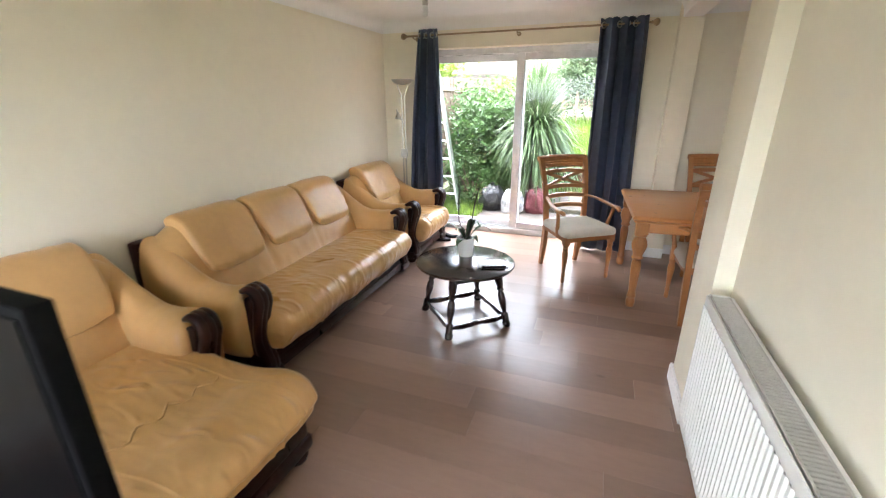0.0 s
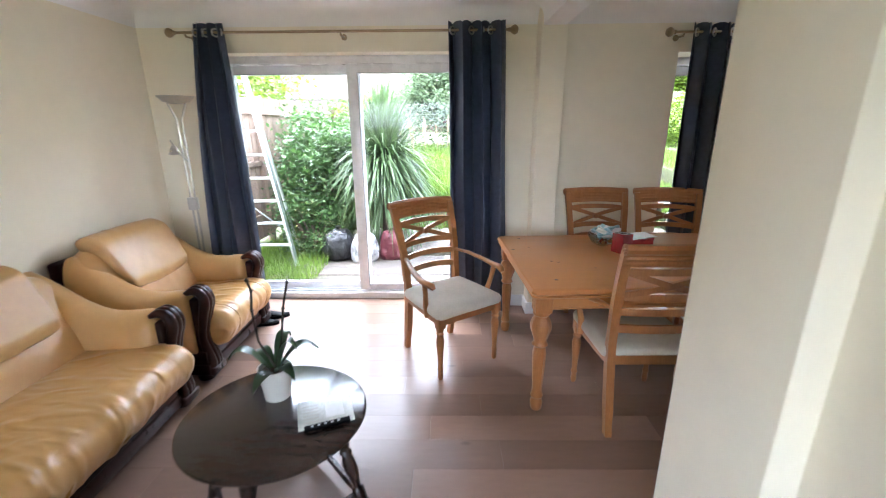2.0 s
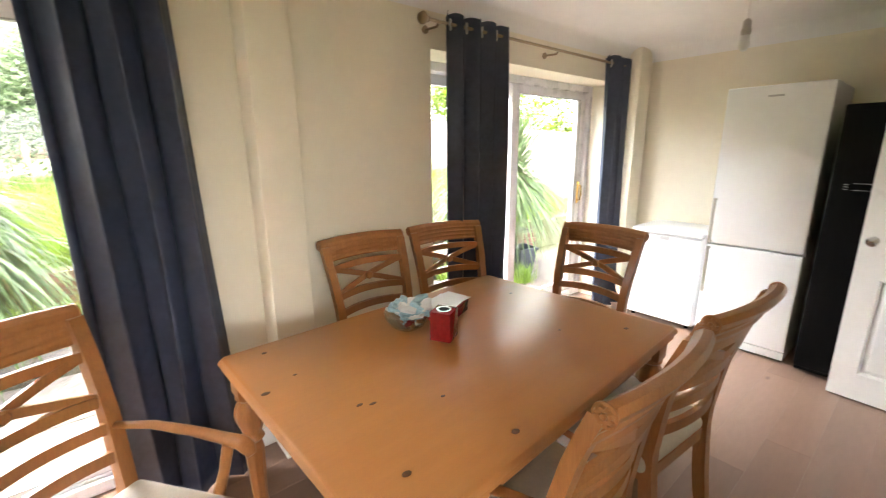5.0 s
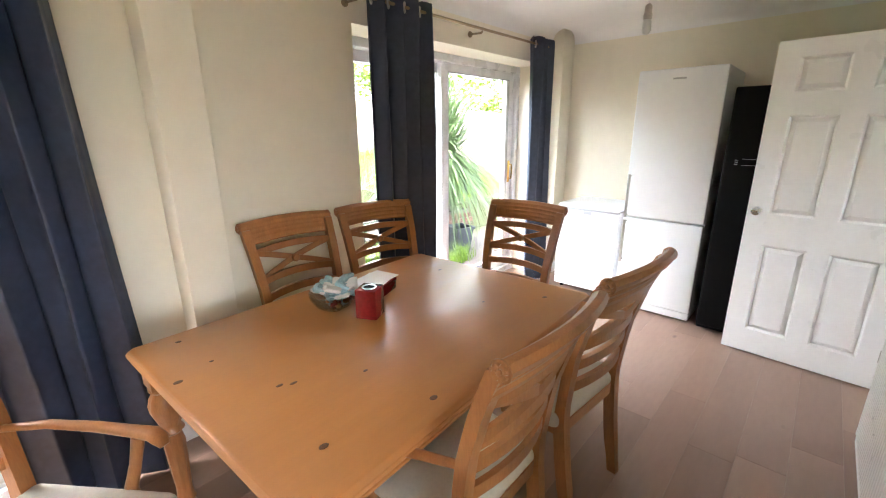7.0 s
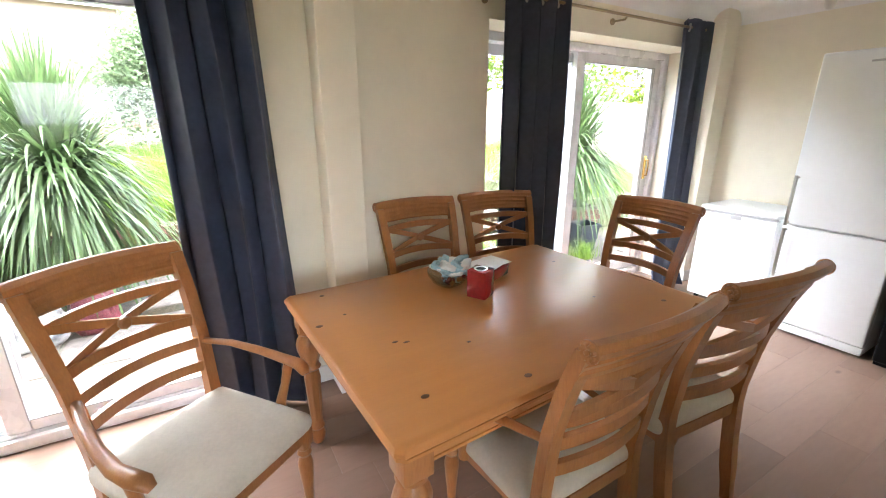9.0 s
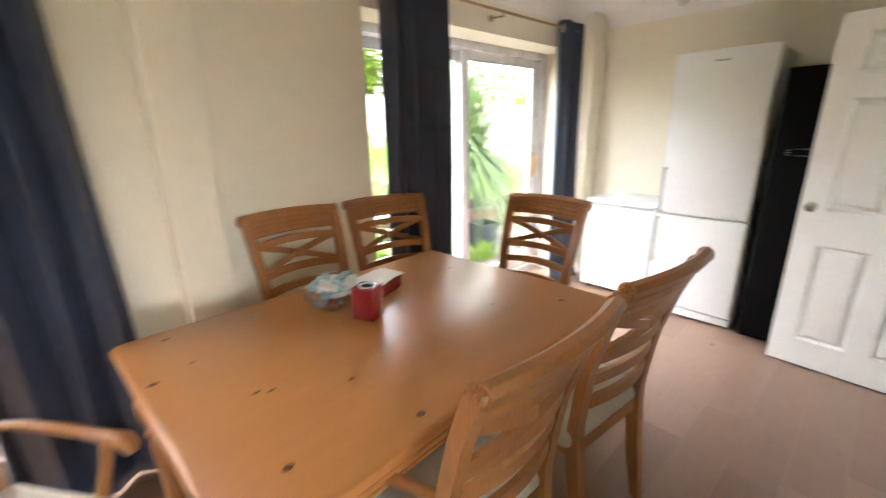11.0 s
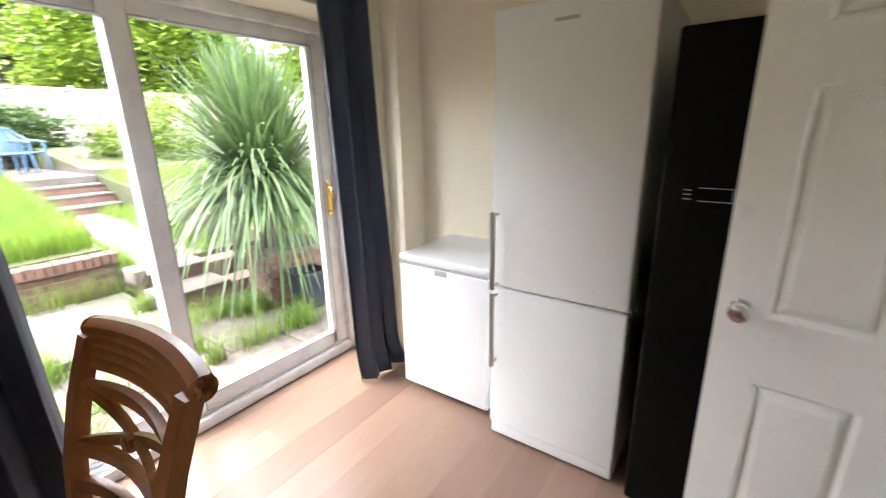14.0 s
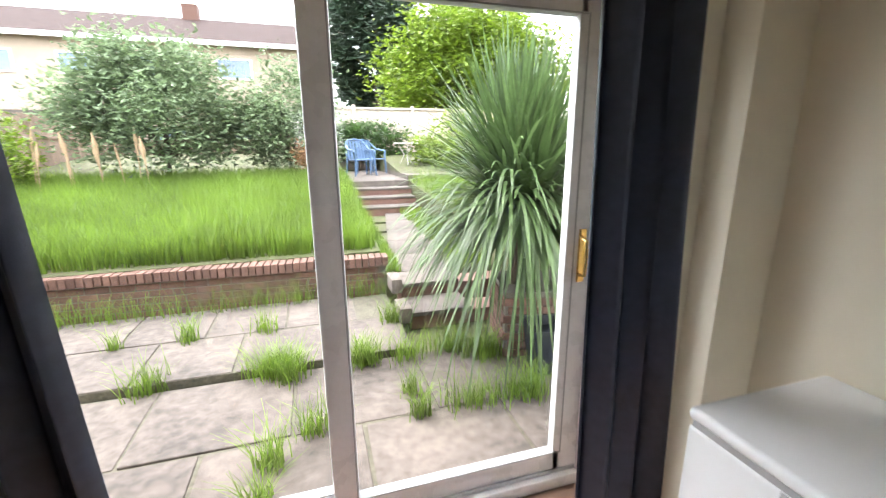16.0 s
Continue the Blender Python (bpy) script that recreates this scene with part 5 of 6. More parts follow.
# things on the dining table
TZ = 0.7555
bowl = thing("glass_bowl", "clear glass bowl heaped with blue and white wrappers", "bowl", m=pose(1.21, 4.04, TZ))
bm = lathe(bmesh.new(), [(0.035, 0.0), (0.04, 0.004), (0.075, 0.025), (0.098, 0.06), (0.10, 0.08), (0.096, 0.08), (0.093, 0.062), (0.07, 0.03), (0.01, 0.008)], 32)
part("bowl", bm, CLEAR, bowl)
rb = random.Random(3)
for i in range(30):
    bm = pillow(0.030, 0.020, 0.016, 3, 0.007, 0.002, 14, i * 1.3)
    a, r, z = rb.uniform(0, 6.28), rb.uniform(0, 0.055), rb.uniform(0.018, 0.055)
    bmesh.ops.transform(bm, matrix=Matrix.Translation((r * math.cos(a), r * math.sin(a), z)) @ Euler((rb.uniform(-0.6, 0.6), rb.uniform(-0.6, 0.6), a)).to_matrix().to_4x4(), verts=bm.verts[:])
    part("sweet", bm, (REDBOX, PINE, PAPER, KNOT, BLUEWRAP)[i % 5], bowl, "small wrapped sweet")
for i in range(16):
    bm = pillow(0.10, 0.065, 0.016, 5, 0.008, 0.010, 14, i * 2.3)
    a, r = rb.uniform(0, 6.28), rb.uniform(0, 0.062)
    bmesh.ops.transform(bm, matrix=Matrix.Translation((r * math.cos(a), r * math.sin(a), 0.070 + 0.003 * i)) @ Euler((rb.uniform(-0.6, 0.6), rb.uniform(-0.6, 0.6), a)).to_matrix().to_4x4(), verts=bm.verts[:])
    part("wrapper", bm, (BLUEWRAP, BLUEWRAP, PAPER)[i % 3], bowl, "crumpled pale wrapper")
rbx = thing("red_tissue_box", "red square box with round opening in the top", "box", m=pose(1.275, 3.87, TZ, 0, 0, 28))
bm = bmesh.new()
box(bm, -0.045, -0.045, 0, 0.045, 0.045, 0.125, 0.003)
part("body", bm, REDBOX, rbx)
bm = lathe(bmesh.new(), [(0.030, 0.1252), (0.031, 0.1275), (0.024, 0.1275), (0.024, 0.1255)], 20, cap=False)
part("rim", bm, POTM, rbx, "pale ring round the opening")
bm = lathe(bmesh.new(), [(0.024, 0.1253), (0.01, 0.1258)], 20)
part("opening", bm, BLACKM, rbx, "dark round opening")
rb2 = thing("red_gift_box", "flat red box lying on the dining table", "box", m=pose(1.44, 4.06, TZ, 0, 0, 22))
part("body", cuboid(-0.10, -0.075, 0, 0.10, 0.075, 0.055, 0.004), REDBOX, rb2)
part("lid_lip", cuboid(-0.102, -0.077, 0.038, 0.102, 0.077, 0.056, 0.003), REDBOX, rb2)
for i, (dx, dy, a) in enumerate(((0.0, 0.0, 26), (0.02, 0.015, 12))):
    lt = solo("envelope", cuboid(-0.11, -0.07, 0, 0.11, 0.07, 0.002, 0.0005, 1), PAPER, "white envelope resting on the red box", "envelope", "post on the red box")
    lt.matrix_basis = pose(1.44 + dx, 4.06 + dy, TZ + 0.0565 + 0.0025 * i, 0, 0, a)

# ---- fridges ----
fr = thing("fridge_freezer", "tall white fridge freezer with long bar handles", "fridge freezer", m=pose(3.852, 3.16, 0))
part("cabinet", cuboid(0.03, 0.0, 0.03, 0.62, 0.585, 1.915, 0.006), APPL, fr)
part("upper_door", cuboid(-0.025, 0.0, 0.805, 0.028, 0.585, 1.918, 0.012, 3), APPL, fr)
part("lower_door", cuboid(-0.025, 0.0, 0.085, 0.028, 0.585, 0.795, 0.012, 3), APPL, fr)
part("kick_plate", cuboid(-0.01, 0.005, 0.02, 0.03, 0.58, 0.078, 0.004), APPL, fr)
part("badge", cuboid(-0.0262, 0.255, 1.842, -0.0245, 0.342, 1.854, 0.0005, 1), APPLG, fr, "grey maker's badge")
for z0, z1 in ((0.425, 0.782), (0.805, 1.15)):
    bm = tube(bmesh.new(), [(-0.068, 0.555, z0), (-0.068, 0.555, z1)], 0.011, 10)
    hd = part("handle", bm, NICKEL, fr, "long satin bar handle")
    for z in (z0 + 0.015, z1 - 0.015):
        bm = tube(bmesh.new(), [(-0.068, 0.555, z), (-0.024, 0.555, z)], 0.007, 8)
        part("bracket", bm, NICKEL, hd)
for y in (0.06, 0.525):
    part("foot", lathe(bmesh.new(), [(0.02, 0.0), (0.02, 0.012), (0.012, 0.032)], 10, Matrix.Translation((0.06, y, 0))), BLACKM, fr)

fz = thing("freezer", "small white under-counter freezer beside the fridge", "freezer", m=pose(3.925, 3.81, 0))
part("cabinet", cuboid(0.045, 0.0, 0.03, 0.52, 0.56, 0.79, 0.006), APPL, fz)
part("door", cuboid(-0.005, 0.0, 0.045, 0.043, 0.56, 0.782, 0.010, 3), APPL, fz)
part("lid", cuboid(-0.01, -0.003, 0.80, 0.52, 0.563, 0.838, 0.016, 4), APPL, fz)
part("trim_strip", cuboid(0.0, 0.01, 0.782, 0.04, 0.55, 0.80), APPLG, fz, "grey trim strip under the lid")
part("handle_recess", cuboid(-0.0065, 0.24, 0.752, -0.003, 0.32, 0.782, 0.001), APPLG, fz, "grey handle recess")
for y in (0.05, 0.51):
    part("foot", lathe(bmesh.new(), [(0.018, 0.0), (0.018, 0.012), (0.012, 0.045)], 10, Matrix.Translation((0.07, y, 0))), BLACKM, fz)

bf = thing("black_fridge", "tall glossy black fridge half hidden by the door", "fridge", m=pose(3.76, 2.50, 0))
part("cabinet", cuboid(0.04, 0.0, 0.02, 0.66, 0.595, 1.755, 0.006), BLACKG, bf)
part("door", cuboid(-0.01, 0.0, 0.06, 0.038, 0.595, 1.76, 0.012, 3), BLACKG, bf)
part("display", cuboid(-0.0125, 0.40, 1.255, -0.009, 0.53, 1.305, 0.001), BLACKM, bf, "small control display")
fr_bm = bmesh.new()
for y0, y1, z0, z1 in ((0.40, 0.49, 1.258, 1.260), (0.40, 0.49, 1.298, 1.300), (0.40, 0.402, 1.258, 1.300), (0.51, 0.53, 1.262, 1.265), (0.51, 0.53, 1.276, 1.279), (0.51, 0.53, 1.290, 1.293)):
    box(fr_bm, -0.0135, y0, z0, -0.0122, y1, z1)
part("display_marks", fr_bm, APPLG, bf, "grey display outline")


# ---- garden ----
GZ = -0.15
bm = bmesh.new()
g = 900
vs = [bm.verts.new(p) for p in ((-g, -g, -0.21), (g, -g, -0.21), (g, g, -0.21), (-g, g, -0.21))]
bm.faces.new(vs)
structure("ground", bm, SOIL, "rough garden soil and turf", "ground", 0)
rg = random.Random(21)


# raised sloping lawn, side bed and terrace


def rise(y):
    return 0.30 + max(0.0, y - 8.3) * 0.115


def slope_bed(name, x0, x1, y0, y1, label, category):
    bm = bmesh.new()
    secs = [[(x0, y, -0.2), (x1, y, -0.2), (x1, y, rise(y)), (x0, y, rise(y))] for y in (y0, (y0 + y1) / 2, y1)]
    strip(bm, secs)
    return structure(name, bm, SOIL, label, category)


slope_bed("lawn_bed", -2.7, 3.70, 8.42, 17.4, "raised lawn bed behind the brick wall", "lawn")
slope_bed("side_bed", 5.0, 12.0, 7.05, 17.4, "raised planting bed beside the path", "bed")
bm = cuboid(3.702, 12.7, -0.2, 4.998, 17.4, 0.80)
box(bm, 2.4, 12.7, 0.5, 3.702, 16.0, 0.90)
box(bm, 4.998, 12.7, 0.5, 8.0, 16.0, 0.90)
structure("terrace", bm, SLAB, "pale paved seating terrace", "terrace")

# retaining wall of brick
RW = tagged(new("retaining_wall"), "low weathered red brick retaining wall with brick coping", "garden wall", "", "structure")
RW.matrix_basis = pose(3.75, 8.20, -0.245, 0, 0, 177.0)
part("mortar", cuboid(0.0, -0.105, 0.0, 6.2, -0.008, 0.455), MORTAR, RW)
bm = cuboid(-0.1055, -0.05, -0.031, 0.1055, 0.05, 0.031, 0.004, 1)
brick_a = part("brick", bm, BRICK, RW, smooth=0)
brick_a.location = (0.11, -0.052, 0.034)
for c in range(6):
    for i in range(28):
        x = 0.11 + i * 0.221 + (0.11 if c % 2 else 0)
        if (c, i) == (0, 0) or x > 6.1:
            continue
        o = brick_a.copy()
        scene.collection.objects.link(o)
        o.location = (x, -0.052 + rg.uniform(-0.003, 0.003), 0.034 + c * 0.0725)
        o.rotation_euler = (0, 0, radians(rg.uniform(-1, 1)))
bm = cuboid(-0.031, -0.1055, -0.052, 0.031, 0.1055, 0.052, 0.004, 1)
cope = part("coping_brick", bm, BRICK, RW, smooth=0)
cope.location = (0.035, -0.058, 0.50)
for i in range(1, 84):
    o = cope.copy()
    scene.collection.objects.link(o)
    o.location = (0.035 + i * 0.0735, -0.058 + rg.uniform(-0.004, 0.004), 0.50 + rg.uniform(-0.004, 0.004))
    o.rotation_euler = (radians(rg.uniform(-1, 1)), 0, radians(rg.uniform(-2, 2)))

# paving
PV = tagged(new("pavement"), "weathered pale concrete paving slabs with weedy joints", "paving", "", "structure")
slab_me = {}


def slab(x0, y0, x1, y1, top, thick=0.06):
    key = (round(x1 - x0, 3), round(y1 - y0, 3))
    if key not in slab_me:
        ob = part("slab", cuboid(-key[0] / 2, -key[1] / 2, -thick, key[0] / 2, key[1] / 2, 0, 0.008, 2), SLAB, PV, smooth=0)
        slab_me[key] = ob.data
    else:
        ob = new("slab", slab_me[key])
        ob.parent = PV
    ob.location = ((x0 + x1) / 2, (y0 + y1) / 2, top + rg.uniform(-0.006, 0.004))
    ob.rotation_euler = (radians(rg.uniform(-0.4, 0.4)), radians(rg.uniform(-0.4, 0.4)), radians(rg.uniform(-0.4, 0.4)))


for r, (y0, y1) in enumerate(((5.16, 5.92), (5.94, 6.70))):
    for i in range(8):
        x = -1.30 + i * 0.90 - 0.42 * (r % 2)
        slab(x, y0, x + 0.88, y1, GZ)
for r, (y0, y1) in enumerate(((6.74, 7.42), (7.44, 8.14))):
    for i in range(8):
        x = -1.62 + i * 0.66 - 0.33 * (r % 2)
        if x + 0.64 < 3.72 and x > -1.3:
            slab(x, y0, x + 0.64, y1, GZ + 0.055)
part("joint_bed", cuboid(-2.2, 5.17, -0.209, 5.9, 6.715, GZ - 0.008), JOINT, PV, "sandy weed-grown joint filling")
part("joint_bed", cuboid(-1.3, 6.735, -0.209, 3.69, 8.08, GZ + 0.047), JOINT, PV, "sandy weed-grown joint filling")
# steps and garden path
ST = tagged(new("garden_steps"), "shallow garden steps of slabs on brick risers", "steps", "", "structure")
for y, z in ((7.25, -0.02), (7.68, 0.13)):
    part("riser", cuboid(3.80, y + 0.015, -0.2, 4.98, y + 0.30, z - 0.045), BRICK, ST)
    part("tread", cuboid(3.80, y - 0.01, z - 0.045, 4.42, y + 0.44, z, 0.008), SLAB, ST)
    part("edge_block", cuboid(3.69, y - 0.03, z - 0.09, 3.80, y + 0.26, z + 0.06, 0.008), SLAB, ST)
for i in range(5):
    y = 8.12 + i * 0.68
    ob = part("path_slab", cuboid(-0.33, -0.339, -0.05, 0.33, 0.339, 0, 0.004), SLAB, ST)
    ob.location = (4.14 + (y - 8.1) * 0.15, y + 0.34, 0.14 + 0.03 * i)
    ob.rotation_euler = (radians(2.5), 0, radians(-8.5))
    part("path_bed", cuboid(3.705, y, -0.2, 4.995, y + 0.68, 0.11 + 0.03 * i), SOIL, ST)
for y, z in ((11.52, 0.40), (11.92, 0.54), (12.32, 0.68)):
    part("riser", cuboid(3.72, y, -0.2, 4.98, y + 0.4, z - 0.04), BRICK, ST)
    part("tread", cuboid(3.76, y - 0.02, z - 0.04, 4.96, y + 0.38, z, 0.008), SLAB, ST)

# brick planter with the strap-leaved plant
PL = thing("brick_planter", "square red brick planter beside the steps", "planter", m=pose(4.36, 6.42, GZ, 0, 0, -14))
part("core", cuboid(0.012, 0.012, 0, 0.61, 0.61, 0.545), MORTAR, PL)
bm = cuboid(-0.1055, -0.05, -0.031, 0.1055, 0.05, 0.031, 0.004, 1)
pb = part("brick", bm, BRICK, PL, smooth=0)
pb.location = (0.11, 0.05, 0.034)
for c in range(7):
    for i in range(3):
        for side in range(2):
            if (c, i, side) == (0, 0, 0):
                continue
            o = pb.copy()
            scene.collection.objects.link(o)
            d = 0.10 + i * 0.215 + (0.04 if c % 2 else 0)
            o.location = (d, 0.05, 0.034 + c * 0.0725) if side == 0 else (0.05, d, 0.034 + c * 0.0725)
            o.rotation_euler = (0, 0, 0 if side == 0 else math.pi / 2)
            if side == 1 and i == 0:
                o.location.y += 0.06


def strap_plant(name, label, base, crown, radius, up, count, seed, width=0.028, low=-0.1):
    """A cordyline: stubby trunk and a fountain of long strap leaves."""
    rnd = random.Random(seed)
    root = thing(name, label, "plant", "strap-leaved plants", Matrix.Translation(base))
    h = crown - base[2]
    part("trunk", tube(bmesh.new(), [(0, 0, -0.04), (0.02, 0.0, h * 0.5), (0, 0, h)], [0.07, 0.055, 0.06], 10), BARK, root)
    verts, faces = [], []
    heads = [(rnd.uniform(-0.12, 0.12), rnd.uniform(-0.12, 0.12), rnd.uniform(-0.15, 0.25)) for _ in range(7)]
    for i in range(count):
        hx, hy, hz = rnd.choice(heads)
        a = rnd.uniform(0, 6.283)
        el = rnd.uniform(low, 1.5)
        ln = radius * rnd.uniform(0.75, 1.15) * (1.15 if el > 0.9 else 1)
        droop = rnd.uniform(0.2, 0.76) * (1.2 - el / 1.6)
        dx, dy = math.cos(a), math.sin(a)
        base_i = len(verts)
        n = 7
        for k in range(n + 1):
            u = k / n
            r = ln * u * math.cos(el) * (1 - 0.18 * u * droop)
            z = ln * u * math.sin(el) * up - ln * droop * u ** 2.4
            w = width * (0.55 + 0.9 * u) * (1 - u) ** 0.6 * 0.75 + 0.001
            p = Vector((hx + dx * r, hy + dy * r, h + hz + z))
            verts += [p + Vector((-dy * w, dx * w, 0.004)), p + Vector((dy * w, -dx * w, 0.004))]
        for k in range(n):
            q = base_i + 2 * k
            faces.append((q, q + 1, q + 3, q + 2))
    me = bpy.data.meshes.new("leaves")
    me.from_pydata(verts, [], faces)
    me.materials.append(STRAP)
    lv = new("leaves", me)
    lv.parent = root
    lv["kind"] = "stuff"
    return root


strap_plant("cordyline", "large fountain-shaped strap-leaved plant in the brick planter", (4.56, 6.66, GZ + 0.54), 1.09, 1.16, 1.0, 1700, 31, 0.022)
strap_plant("cordyline", "large fountain-shaped strap-leaved plant behind refuse bags", (-0.80, 7.35, GZ), 1.0, 0.95, 1.0, 1500, 37, 0.022, -0.6)

bn = thing("plant_pot", "dark square plastic tub beside the planter", "pot", m=pose(4.60, 6.17, GZ, 0, 0, -10))
tub = [[(sx * w, sy * w, z) for sx, sy in ((-1, -1), (1, -1), (1, 1), (-1, 1))] for w, z in ((0.105, 0.0), (0.140, 0.33), (0.158, 0.335), (0.158, 0.375), (0.140, 0.375), (0.130, 0.30))]
part("tub", strip(bmesh.new(), tub), mat("dark_tub_plastic", (0.012, 0.017, 0.027), 0.45, var=0.2, bump=0.05), bn, smooth=0.3)

# refuse bags by the bushes


def bag(name, label, x, y, sx, sy, sz, material, seed, category="bag"):
    b = pillow(sx, sy, sz, 14, min(sx, sy) * 0.42, 0.03, 6, seed, 0, lambda p: Vector((p.x * (1.05 - 0.5 * max(0, p.z / sz)), p.y * (1.05 - 0.5 * max(0, p.z / sz)), p.z)))
    bmesh.ops.translate(b, verts=b.verts[:], vec=(x, y, GZ + sz * 0.44))
    root = thing(name, label, category, "bags in the garden")
    part("sack", b, material, root, smooth=0.8)
    part("knot", lathe(bmesh.new(), [(0.03, 0), (0.012, 0.03), (0.04, 0.08), (0.02, 0.085)], 9, Matrix.Translation((x, y, GZ + sz * 0.86))), material, root)


bag("refuse_bag", "tied black plastic refuse bag", -1.33, 6.62, 0.40, 0.36, 0.42, BAG, 2)
bag("shopping_bag", "white and black printed carrier bag", -0.97, 6.50, 0.30, 0.24, 0.40, BAGW, 5)
bag("compost_bag", "crimson printed compost bag", -0.62, 6.62, 0.28, 0.22, 0.40, BAGR, 9)

# stepladder
LD = thing("stepladder", "aluminium stepladder standing by the fence", "ladder")
LT = 2.35


def lerp3(a, b, u):
    return Vector(a).lerp(Vector(b), u)


r0, r1, l0, l1 = (-1.80, 6.28, GZ), (-2.27, 6.42, LT), (-2.62, 6.28, GZ), (-2.60, 6.42, LT)
for a, b in ((r0, r1), (l0, l1)):
    part("rail", strip(bmesh.new(), [[(p[0] - 0.015, p[1] - 0.035, p[2]), (p[0] + 0.015, p[1] - 0.035, p[2]), (p[0] + 0.015, p[1] + 0.035, p[2]), (p[0] - 0.015, p[1] + 0.035, p[2])] for p in (a, b)]), ALU, LD)
for k in range(1, 9):
    u = k / 9
    a, b = lerp3(l0, l1, u), lerp3(r0, r1, u)
    part("tread", cuboid(a.x, a.y - 0.04, a.z - 0.012, b.x, a.y + 0.04, a.z + 0.012, 0.004), ALU, LD)
for x0, x1 in ((-1.95, -2.27), (-2.60, -2.59)):
    part("back_rail", strip(bmesh.new(), [[(x - 0.012, y - 0.02, z), (x + 0.012, y - 0.02, z), (x + 0.012, y + 0.02, z), (x - 0.012, y + 0.02, z)] for x, y, z in ((x0, 6.85, GZ - 0.05), (x1, 6.46, LT - 0.02))]), ALU, LD)
part("brace", tube(bmesh.new(), [(-1.95, 6.83, 0.05), (-2.59, 6.72, 0.62)], 0.010, 8), ALU, LD)
part("top_plate", cuboid(-2.64, 6.36, LT - 0.01, -2.24, 6.52, LT + 0.02, 0.006), ALU, LD)

# fences
FN = tagged(new("fence_west"), "weathered brown close-board garden fence", "fence", "", "structure")
bm = cuboid(-0.011, -0.052, -0.2, 0.011, 0.052, 1.88, 0.003, 1)
fb = part("board", bm, FENCE, FN, smooth=0)
fb.location = (-2.78, 5.25, 0)
for i in range(1, 118):
    o = fb.copy()
    scene.collection.objects.link(o)
    o.location = (-2.78 + rg.uniform(-0.004, 0.004) + 0.006 * (i % 2), 5.25 + i * 0.103, rg.uniform(-0.02, 0.01) + 0.004 * i)
for z in (0.2, 1.0, 1.75):
    part("rail", cuboid(-2.765, 5.2, z, -2.72, 17.4, z + 0.07), FENCE, FN)
for i in range(7):
    part("post", cuboid(-2.78, 5.9 + i * 1.83, -0.2, -2.68, 6.0 + i * 1.83, 1.98 + 0.02 * i, 0.004), FENCE, FN)
FB = tagged(new("fence_north"), "pale timber fence with capping rail at the garden end", "fence", "", "structure")
bm = cuboid(-0.07, -0.011, -0.2, 0.07, 0.011, 2.45, 0.003, 1)
fb = part("board", bm, PALEF, FB, smooth=0)
fb.location = (2.55, 17.5, 0.2)
for i in range(1, 70):
    o = fb.copy()
    scene.collection.objects.link(o)
    o.location = (2.55 + i * 0.143, 17.5 + 0.008 * (i % 2), 0.2 + rg.uniform(-0.01, 0.01))
part("capping", cuboid(2.45, 17.44, 2.65, 12.6, 17.56, 2.72, 0.005), PALEF, FB)
bm = cuboid(-0.07, -0.011, -0.2, 0.07, 0.011, 1.75, 0.003, 1)
fb2 = part("low_board", bm, FENCE, FB, smooth=0)
fb2.location = (2.40, 17.5, 0)
for i in range(1, 36):
    o = fb2.copy()
    scene.collection.objects.link(o)
    o.location = (2.40 - i * 0.143, 17.5 + 0.008 * (i % 2), rg.uniform(-0.01, 0.01))
for i in range(6):
    part("post", cuboid(2.46 + i * 1.86, 17.40, -0.2, 2.56 + i * 1.86, 17.48, 2.78, 0.004), PALEF, FB)


# plastic garden chairs and table
def garden_chair(m):
    root = thing("garden_chair", "pale blue plastic garden armchair on the terrace", "garden chair", "plastic garden chairs", m)
    part("seat", cuboid(-0.24, -0.22, 0.38, 0.24, 0.24, 0.415, 0.012), BLUEP, root)
    for i in range(6):
        x = -0.21 + i * 0.084
        part("back_slat", strip(bmesh.new(), [[(x - 0.028, y - 0.008, z), (x + 0.028, y - 0.008, z), (x + 0.028, y + 0.008, z), (x - 0.028, y + 0.008, z)] for y, z in ((-0.22, 0.41), (-0.27, 0.65), (-0.33, 0.86))]), BLUEP, root)
    part("top_rail", tube(bmesh.new(), [(-0.27, -0.27, 0.76), (-0.20, -0.33, 0.87), (0, -0.35, 0.905), (0.20, -0.33, 0.87), (0.27, -0.27, 0.76)], 0.022, 8), BLUEP, root)
    for s in (-1, 1):
        part("arm", tube(bmesh.new(), [(s * 0.27, -0.27, 0.76), (s * 0.29, -0.10, 0.65), (s * 0.29, 0.20, 0.62), (s * 0.28, 0.24, 0.58)], 0.025, 8), BLUEP, root)
        for y in (-0.24, 0.24):
            part("leg", tube(bmesh.new(), [(s * 0.29, y * 1.1, 0.0), (s * 0.26, y, 0.40), (s * 0.28, y, 0.60)], [0.02, 0.028, 0.02], 8), BLUEP, root)


garden_chair(pose(4.20, 14.6, 0.80, 0, 0, 200))
garden_chair(pose(4.55, 15.2, 0.80, 0, 0, 215))
gt = thing("garden_table", "small round metal garden table on the terrace", "garden table", m=pose(5.45, 14.9, 0.90))
part("top", lathe(bmesh.new(), [(0.33, 0.69), (0.34, 0.70), (0.33, 0.715)], 28), GRILLE, gt)
for a in (30, 150, 270):
    c, s = math.cos(radians(a)), math.sin(radians(a))
    part("leg", tube(bmesh.new(), [(c * 0.28, s * 0.28, 0), (c * 0.06, s * 0.06, 0.4), (c * 0.22, s * 0.22, 0.69)], 0.012, 6), GRILLE, gt)

